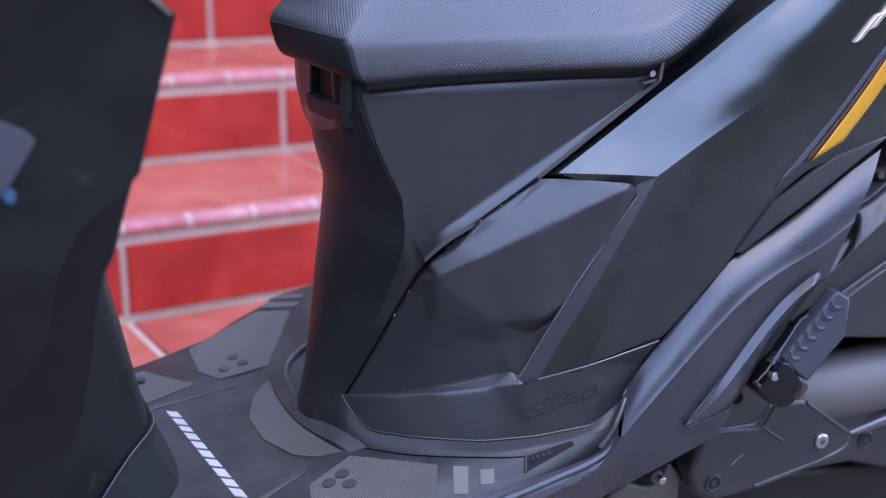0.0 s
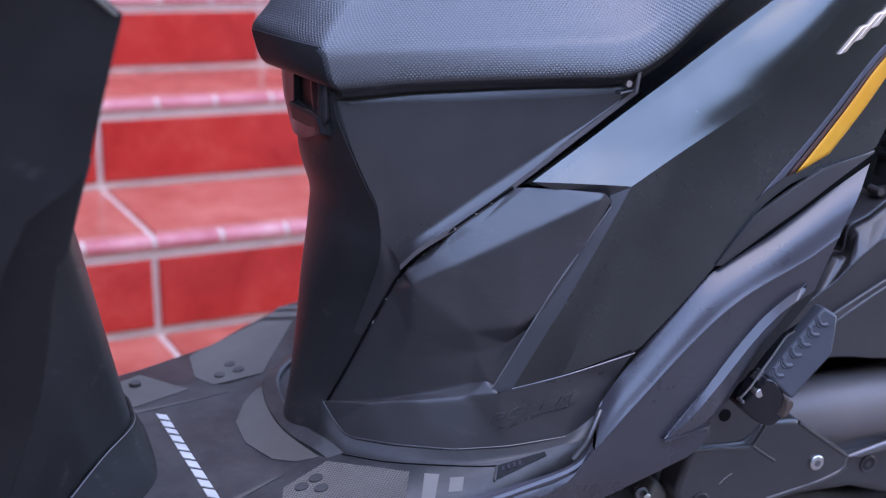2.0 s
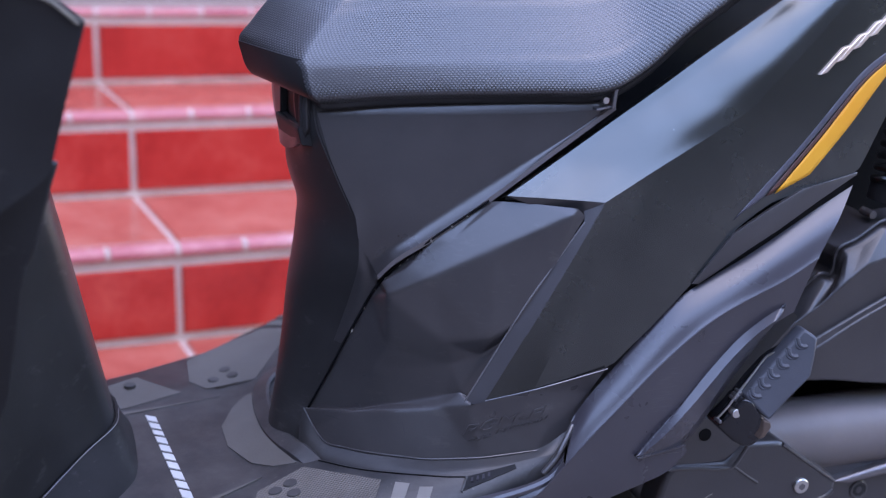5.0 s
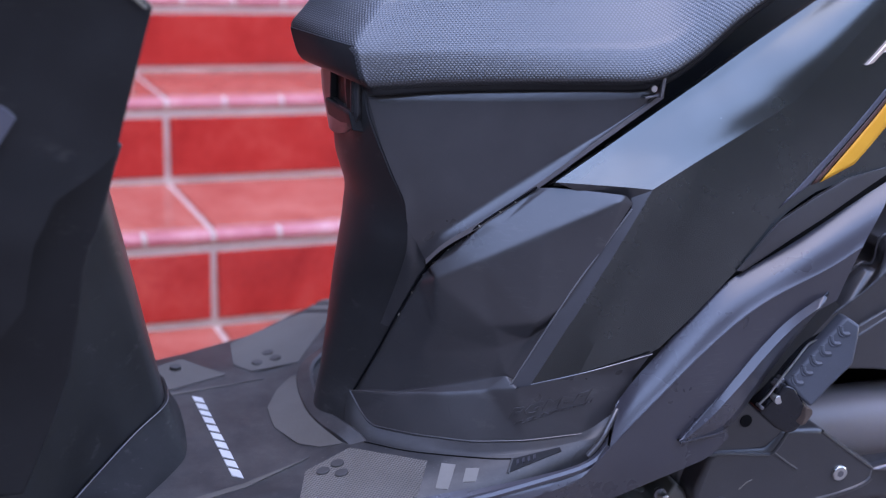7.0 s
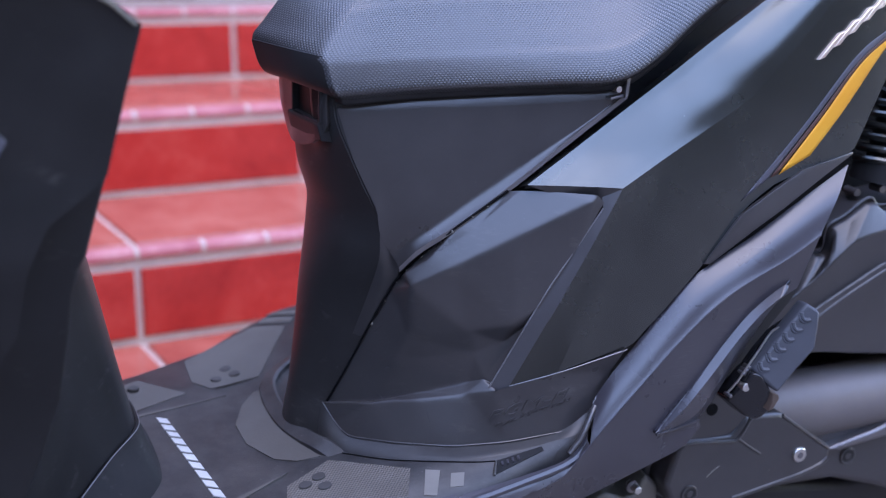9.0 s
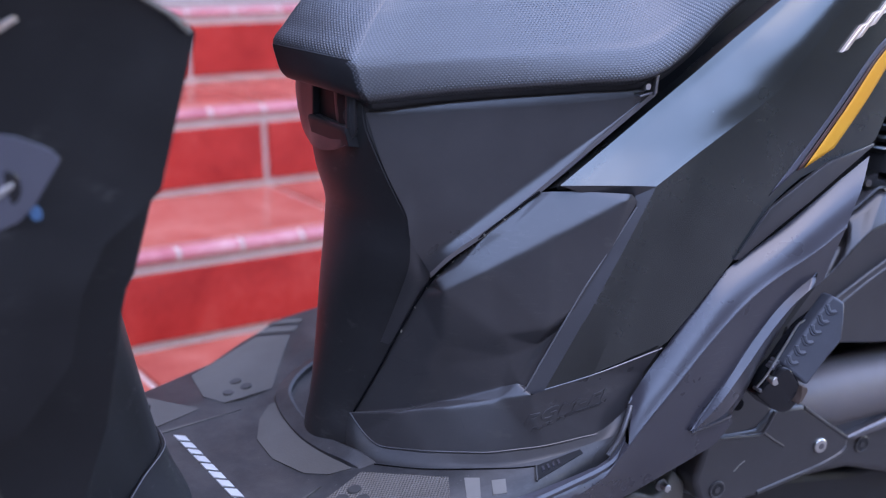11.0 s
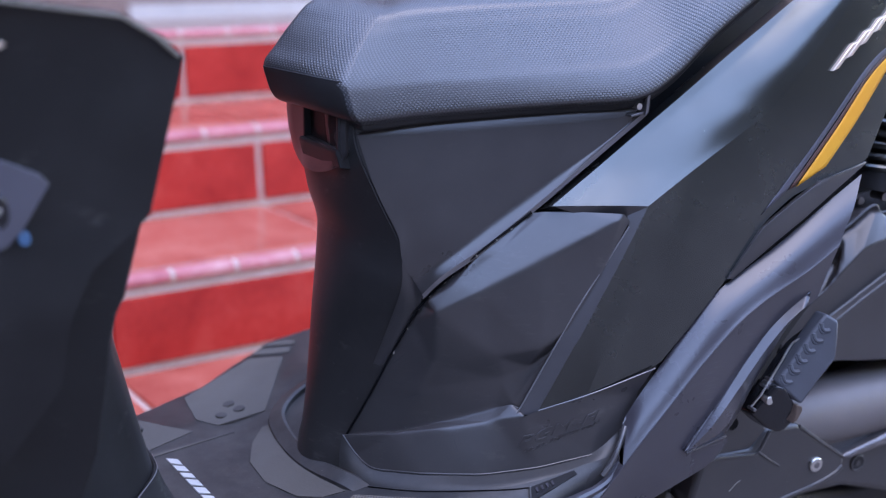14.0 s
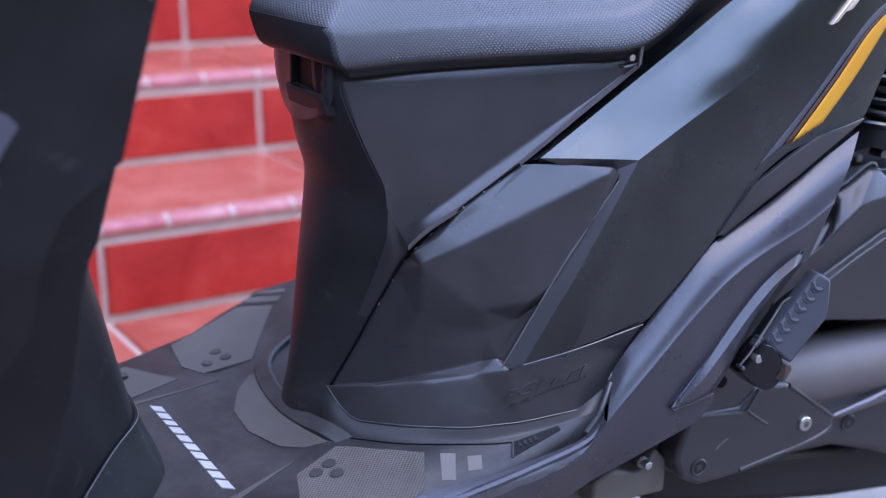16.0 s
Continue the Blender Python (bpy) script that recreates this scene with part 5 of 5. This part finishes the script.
air = [band(-0.03, [(0.470, 0.452), (0.500, 0.476), (0.5146, 0.4856), (0.5237, 0.4845), (0.5280, 0.4910), (0.5285, 0.5040), (0.5330, 0.5120), (0.5500, 0.5190), (0.5720, 0.5335), (0.5821, 0.5345), (0.5930, 0.5260), (0.640, 0.531), (0.75, 0.523)]),
       band(-0.128, [(0.470, 0.451), (0.500, 0.475), (0.5146, 0.4846), (0.5237, 0.4835), (0.5280, 0.4900), (0.5285, 0.5030), (0.5330, 0.5110), (0.5500, 0.5180), (0.5720, 0.5325), (0.5821, 0.5335), (0.5930, 0.5250), (0.640, 0.530), (0.75, 0.522)]),
       band(-0.132, [(0.470, 0.449), (0.500, 0.473), (0.5150, 0.4832), (0.5240, 0.4822), (0.5300, 0.4890), (0.5310, 0.5000), (0.5345, 0.5080), (0.5510, 0.5150), (0.5720, 0.5295), (0.5815, 0.5303), (0.5930, 0.5225), (0.640, 0.527), (0.75, 0.520)]),
       band(-0.146, [(0.456, 0.432), (0.476, 0.447), (0.4864, 0.4545), (0.4960, 0.4612), (0.5035, 0.4664), (0.5140, 0.4750), (0.5238, 0.4826), (0.5340, 0.4915), (0.5465, 0.5016), (0.5640, 0.5060), (0.5867, 0.5102), (0.640, 0.516), (0.75, 0.512)]),
       band(-0.1425, [(0.456, 0.420), (0.476, 0.434), (0.4864, 0.4400), (0.4960, 0.4460), (0.5035, 0.4500), (0.5140, 0.4560), (0.5238, 0.4615), (0.5340, 0.4670), (0.5465, 0.4740), (0.5640, 0.4800), (0.5867, 0.4870), (0.640, 0.497), (0.75, 0.500)]),
       band(-0.1410, [(0.4560, 0.4050), (0.4760, 0.4160), (0.4864, 0.4205), (0.4960, 0.4250), (0.5035, 0.4290), (0.5140, 0.4345), (0.5238, 0.4395), (0.5340, 0.4445), (0.5465, 0.4510), (0.5640, 0.4600), (0.5867, 0.4715), (0.6400, 0.4860), (0.7500, 0.4910)]),
       band(-0.1500, [(0.456, 0.400), (0.476, 0.411), (0.4864, 0.4160), (0.4960, 0.4205), (0.5035, 0.4245), (0.5140, 0.4305), (0.5238, 0.4365), (0.5340, 0.4425), (0.5465, 0.4495), (0.5640, 0.4580), (0.5867, 0.4690), (0.640, 0.485), (0.75, 0.490)]),
       band(-0.1490, [(0.456, 0.396), (0.476, 0.406), (0.4864, 0.4110), (0.4960, 0.4150), (0.5035, 0.4190), (0.5140, 0.4250), (0.5238, 0.4305), (0.5340, 0.4365), (0.5465, 0.4435), (0.5640, 0.4520), (0.5867, 0.4630), (0.640, 0.479), (0.75, 0.484)]),
       band(-0.1400, [(0.456, 0.388), (0.476, 0.388), (0.4864, 0.3875), (0.4960, 0.387), (0.5035, 0.3865), (0.5140, 0.3855), (0.5238, 0.385), (0.5340, 0.3838), (0.5465, 0.382), (0.5640, 0.379), (0.5867, 0.376), (0.640, 0.368), (0.75, 0.362)]),
       band(-0.05, [(0.456, 0.378), (0.476, 0.378), (0.4864, 0.3775), (0.4960, 0.377), (0.5035, 0.3765), (0.5140, 0.3755), (0.5238, 0.375), (0.5340, 0.3738), (0.5465, 0.372), (0.5640, 0.369), (0.5867, 0.366), (0.640, 0.358), (0.75, 0.352)])]
airbox = bevel(part("air_cleaner_box", outward(cage(*strips(*air))), M_CASE, engine, "black plastic air cleaner box with a raised upper panel", 40), 0.0022, 2, 14)
part("seam", tube([(x, y + 0.006, z + 0.003) for x, y, z in air[1]], 0.0018, 8), M_CASE, airbox, "rounded seam of the box")
for x, z in ((0.572, 0.540), (0.604, 0.541)):
    part("box_screw", cylinder((x, -0.112, z), (x, -0.095, z), 0.004, 16), M_GREY, airbox, "dull steel screw")
bevel(part("crankcase", prism([(0.24, 0.24), (0.27, 0.265), (0.31, 0.268), (0.335, 0.245), (0.335, 0.215), (0.25, 0.215)], 1, -0.12, 0.05), M_ALU, engine, "dusty cast aluminium crankcase"), 0.008, 3, 20)
bevel(part("sump", prism([(0.33, 0.25), (0.42, 0.24), (0.60, 0.215), (0.80, 0.225), (0.80, 0.13), (0.60, 0.15), (0.45, 0.175), (0.35, 0.20)], 1, -0.11, 0.06), M_DARK, engine, "dark underside of the engine"), 0.012, 3, 20)
nut = bevel(part("bracket_bolt", cylinder((0.3135, -0.158, 0.2765), (0.3135, -0.140, 0.2765), 0.0042, 6), M_STEEL, engine, "zinc-plated hexagon bolt"), 0.0008, 2, 30)
part("washer", cylinder((0.3125, -0.149, 0.2765), (0.3125, -0.146, 0.2765), 0.0062, 24), M_GREY, nut)
bevel(part("engine_bracket", prism([(0.262, 0.262), (0.285, 0.272), (0.312, 0.262), (0.322, 0.268), (0.330, 0.285), (0.345, 0.270), (0.345, 0.235), (0.262, 0.235)], 1, -0.144, -0.10), M_ALU, engine, "dusty cast aluminium bracket"), 0.004, 3, 20)
bevel(part("bolt", cylinder((0.494, -0.1670, 0.2885), (0.494, -0.158, 0.2885), 0.0078, 28), M_STEEL, case, "zinc-plated flange bolt"), 0.0012, 2, 30)
part("bolt_head", cylinder((0.494, -0.1674, 0.2885), (0.494, -0.164, 0.2885), 0.0036, 6), M_GREY, case)
for x, s, z, r in ((0.584, -0.1345, 0.258, 0.0085), (0.367, -0.1645, 0.267, 0.008)):
    part("bolt_socket", tube([(x + r * math.cos(a), s, z + r * math.sin(a)) for a in (math.pi * i / 8 for i in range(17))], 0.0014, 8), M_CASE, case, "round bolt socket")
    # no recess is cut: a dark disc stands for the socket's shade
    part("socket_floor", cylinder((x, s - 0.0006, z), (x, s + 0.012, z), r, 24), M_DARK, case, "dark disc for the shade in the socket")
    part("socket_bolt", cylinder((x, s - 0.0012, z), (x, s + 0.004, z), r * 0.45, 6), M_CASE, case)

bevel(part("case_neck", prism([(0.345, 0.318), (0.350, 0.350), (0.374, 0.374), (0.412, 0.366), (0.432, 0.336), (0.410, 0.320)], 1, -0.1615, -0.10), M_CASE, engine, "black cast neck of the drive case"), 0.004, 3, 20)
# flat near-black disc painted in for the shade of a hole
part("mount_hole", cylinder((0.386, -0.1622, 0.352), (0.386, -0.15, 0.352), 0.0062, 24), M_VOID, case, "near-black disc for the shade in a mounting hole")


def footpeg():
    """A folded peg: a smooth flat flank, a scalloped edge of rubber scales, a glossy hinge block with a rivet."""
    def lean(ob, x0, z0, by_x, by_z):
        """Leans a flat part so that its face looks up and forward."""
        for v in ob.data.vertices:
            v.co.y += by_x * (v.co.x - x0) + by_z * (v.co.z - z0)
        return ob

    def turned(ob):
        return lean(ob, 0.4119, 0.391, -0.416, 0.4075)
    outline = [(0.4440, 0.4650), (0.4474, 0.4680), (0.4574, 0.4612), (0.4545, 0.4480), (0.4490, 0.4290), (0.4300, 0.4100), (0.4119, 0.3905), (0.3942, 0.4090), (0.3975, 0.4140)]
    peg = bevel(part("pillion_footpeg", prism(outline, 1, -0.222, -0.208), M_PEG, scooter, "folded pillion footpeg in ribbed slate-grey rubber", 28), 0.0026, 3, 20)
    turned(peg)
    a, b = Vector((0.3985, -0.2218, 0.4120)), Vector((0.4475, -0.2218, 0.4640))
    d = (b - a).normalized()
    side = Vector((d.z, 0, -d.x))
    for i in range(6):
        c = a.lerp(b, (i + 0.4) / 6)
        for k, r in ((0, 0.0019), (1, 0.0012)):
            arc = [c + side * (0.0085 * q / 8 - 0.0016) - d * (0.0036 * math.sin(math.pi * q / 8) + 0.0028 * k) + Vector((0, -0.0005 * math.sin(math.pi * q / 8) + 0.0004 * k, 0)) for q in range(9)]
            turned(part("rubber_scale", tube(arc, r, 8, 16), M_PEG, peg))
    outline = [(0.3772, 0.3768), (0.3880, 0.3985), (0.3915, 0.4085), (0.3990, 0.4065), (0.4040, 0.3990), (0.4130, 0.3860), (0.4150, 0.3740), (0.4085, 0.3605), (0.4030, 0.3575), (0.3930, 0.3620)]
    block = bevel(part("hinge_block", prism(outline, 1, -0.206, -0.180), M_GLOSS, peg, "glossy black hinge block"), 0.005, 4, 20)
    lean(block, 0.3891, 0.3926, -0.50, -0.22)
    bevel(part("hinge_rivet", cylinder((0.3885, -0.2068, 0.3930), (0.3885, -0.198, 0.3930), 0.0042, 24), M_STEEL, peg, "round steel rivet"), 0.0012)
    bevel(part("hinge_tab", prism([(0.4085, 0.3900), (0.4155, 0.3875), (0.4165, 0.3830), (0.4110, 0.3740), (0.4060, 0.3720), (0.4085, 0.3800)], 1, -0.2195, -0.200), M_RUST, peg, "rusty steel tab"), 0.001)
    # steel-bright tube stands in for the highlight along the plate's edge
    rod = [(0.3757, -0.196, 0.3853), (0.3830, -0.199, 0.3965), (0.3906, -0.200, 0.4084), (0.4040, -0.198, 0.4240), (0.4176, -0.195, 0.4384), (0.4241, -0.196, 0.4428), (0.4364, -0.203, 0.4489)]
    part("plate_glint", tube(rod, 0.0011, 8, 60), M_STEEL, peg, "thin bright tube for the highlight on the plate's edge")
    part("hinge_plate", prism([(0.3765, 0.3800), (0.3830, 0.3965), (0.4040, 0.4240), (0.4176, 0.4384), (0.4241, 0.4428), (0.4364, 0.4489), (0.4400, 0.4400), (0.4130, 0.4080), (0.4050, 0.3900), (0.3980, 0.3660)], 1, -0.1945, -0.1880), M_GLOSS, peg, "black steel plate behind the peg")
    # added dark plate fills the shaded hole between arm and hinge
    part("peg_backing", prism([(0.3600, 0.3500), (0.3800, 0.4050), (0.4200, 0.4560), (0.4520, 0.4820), (0.4700, 0.4600), (0.4350, 0.4200), (0.4250, 0.3700), (0.3980, 0.3480)], 1, -0.1600, -0.1480), M_DARK, peg, "dark filler plate for the shade behind the hinge")
    for x, z, r in ((0.3915, 0.4060, 0.0026), (0.3938, 0.4095, 0.0020), (0.3885, 0.4040, 0.0017), (0.3760, 0.3840, 0.0018)):
        bevel(part("spring_clip", cylinder((x, -0.2020, z), (x, -0.192, z), r, 10), M_GREY, peg, "small steel clip"), 0.0006)
    return peg


footpeg()


def shock():
    lo, hi = Vector((0.600, -0.105, 0.548)), Vector((0.640, -0.100, 0.75))
    s = part("shock_absorber", cylinder(lo, hi, 0.016, 24), M_DARK, scooter, "black rear shock absorber")
    part("spring_seat", cylinder(lo, lo + (hi - lo) * 0.1, 0.027, 24), M_DARK, s)
    axis = (hi - lo).normalized()
    e1 = axis.orthogonal().normalized()
    e2 = axis.cross(e1)
    pts = [lo + (hi - lo) * (0.08 + 0.9 * i / 240) + 0.0255 * (math.cos(i * 2 * math.pi / 15) * e1 + math.sin(i * 2 * math.pi / 15) * e2) for i in range(241)]
    part("coil_spring", tube(pts, 0.0038, 8, 720), M_PAINT, s, "satin black coil spring")


shock()
# plain block added behind the shock, its near-black colour stands for shade
bevel(part("rear_inner_fender", prism([(0.53, 0.50), (0.55, 0.66), (0.60, 0.78), (0.90, 0.82), (0.90, 0.50)], 1, -0.055, 0.09), M_VOID, scooter, "plain inner fender, near-black for the shade behind the shock absorber"), 0.01)
part("side_stand", tube([(0.30, -0.09, 0.24), (0.33, -0.15, 0.13), (0.36, -0.225, 0.03)], 0.010, 12), M_DARK, scooter, "black steel side stand")


# ---- tiles of the stairs ----
def tile_mesh(name, sx, sy, sz, material, b=0.003):
    """A low box with a bevelled face, its back lower left corner at the origin: x along, y outward depth, z up."""
    bm = bmesh.new()
    pts = [(0, 0, 0), (sx, 0, 0), (sx, 0, sz), (0, 0, sz), (b, -sy, b), (sx - b, -sy, b), (sx - b, -sy, sz - b), (b, -sy, sz - b)]
    vs = [bm.verts.new(p) for p in pts]
    for f in ((4, 5, 6, 7), (0, 1, 5, 4), (1, 2, 6, 5), (2, 3, 7, 6), (3, 0, 4, 7)):
        bm.faces.new([vs[i] for i in f])
    bmesh.ops.recalc_face_normals(bm, faces=bm.faces[:])
    me = bpy.data.meshes.new(name)
    bm.to_mesh(me)
    bm.free()
    me.materials.append(material)
    return me


def nosing_mesh(length, material, sink=0.0):
    prof = [(0.0, -0.045), (-0.006, -0.044), (-0.008, -0.039), (-0.0065, -0.033), (-0.002, -0.0275), (0.006, -0.0255), (0.013, -0.025)]
    prof = [(y + sink, z - 0.4 * sink) for y, z in prof]
    bm = bmesh.new()
    a, b = [bm.verts.new((0, y, z)) for y, z in prof], [bm.verts.new((length, y, z)) for y, z in prof]
    for i in range(len(prof) - 1):
        bm.faces.new((a[i], b[i], b[i + 1], a[i + 1]))
    bm.faces.new(a)
    bm.faces.new(b[::-1])
    bmesh.ops.recalc_face_normals(bm, faces=bm.faces[:])
    me = bpy.data.meshes.new("nosing")
    bm.to_mesh(me)
    bm.free()
    me.materials.append(material)
    me.shade_smooth()
    me.set_sharp_from_angle(angle=radians(50))
    return me


def piece(name, me, x, y, z, rx=0.0):
    ob = new(name, me)
    ob.parent = stairs
    ob.matrix_local = pose(x, y, z, rx, 0, 0)


riser_me = tile_mesh("riser_tile", TILE - GAP, 0.006, RISE - 0.061 - 0.012, M_RED)
tread_me = tile_mesh("tread_tile", TILE - GAP, 0.005, TREAD - 0.015 - 0.010, M_TREAD)
land_me = tile_mesh("landing_tile", TILE - GAP, 0.005, TILE - GAP, M_BEIGE)
nose_me = nosing_mesh(TILE / 4 - 0.008, M_PINK)
joint_me = nosing_mesh(0.008, M_GROUT, 0.0012)
TREAD_TURN = Matrix.Rotation(math.atan2(SLOPE, TREAD) - math.pi / 2, 4, "X")
for k in range(4):
    y, z = (k - 1) * TREAD, k * RISE
    for i in range(-3, 7):
        x = i * TILE + GAP / 2
        piece("riser_tile", riser_me, x, y, z + 0.012)
        if k < 3:
            ob = new("tread_tile", tread_me)
            ob.parent = stairs
            ob.matrix_local = Matrix.Translation((x, y + 0.015, z + RISE - SLOPE * (1 - 0.015 / TREAD))) @ TREAD_TURN
        for j in range(4):
            piece("nosing_tile", nose_me, i * TILE + j * TILE / 4 + 0.004, y, z + RISE)
            piece("nosing_joint", joint_me, i * TILE + j * TILE / 4 - 0.004, y, z + RISE)
LANDING_TURN = Matrix.Rotation(math.atan2(SLOPE, 1.5) - math.pi / 2, 4, "X")
for i in range(-3, 7):
    for j in range(3):
        ob = new("landing_tile", land_me)
        ob.parent = stairs
        y = 0.018 + j * TILE
        ob.matrix_local = Matrix.Translation((i * TILE + GAP / 2, 2 * TREAD + y, 4 * RISE - SLOPE * (1 - y / 1.5) - 0.003)) @ LANDING_TURN
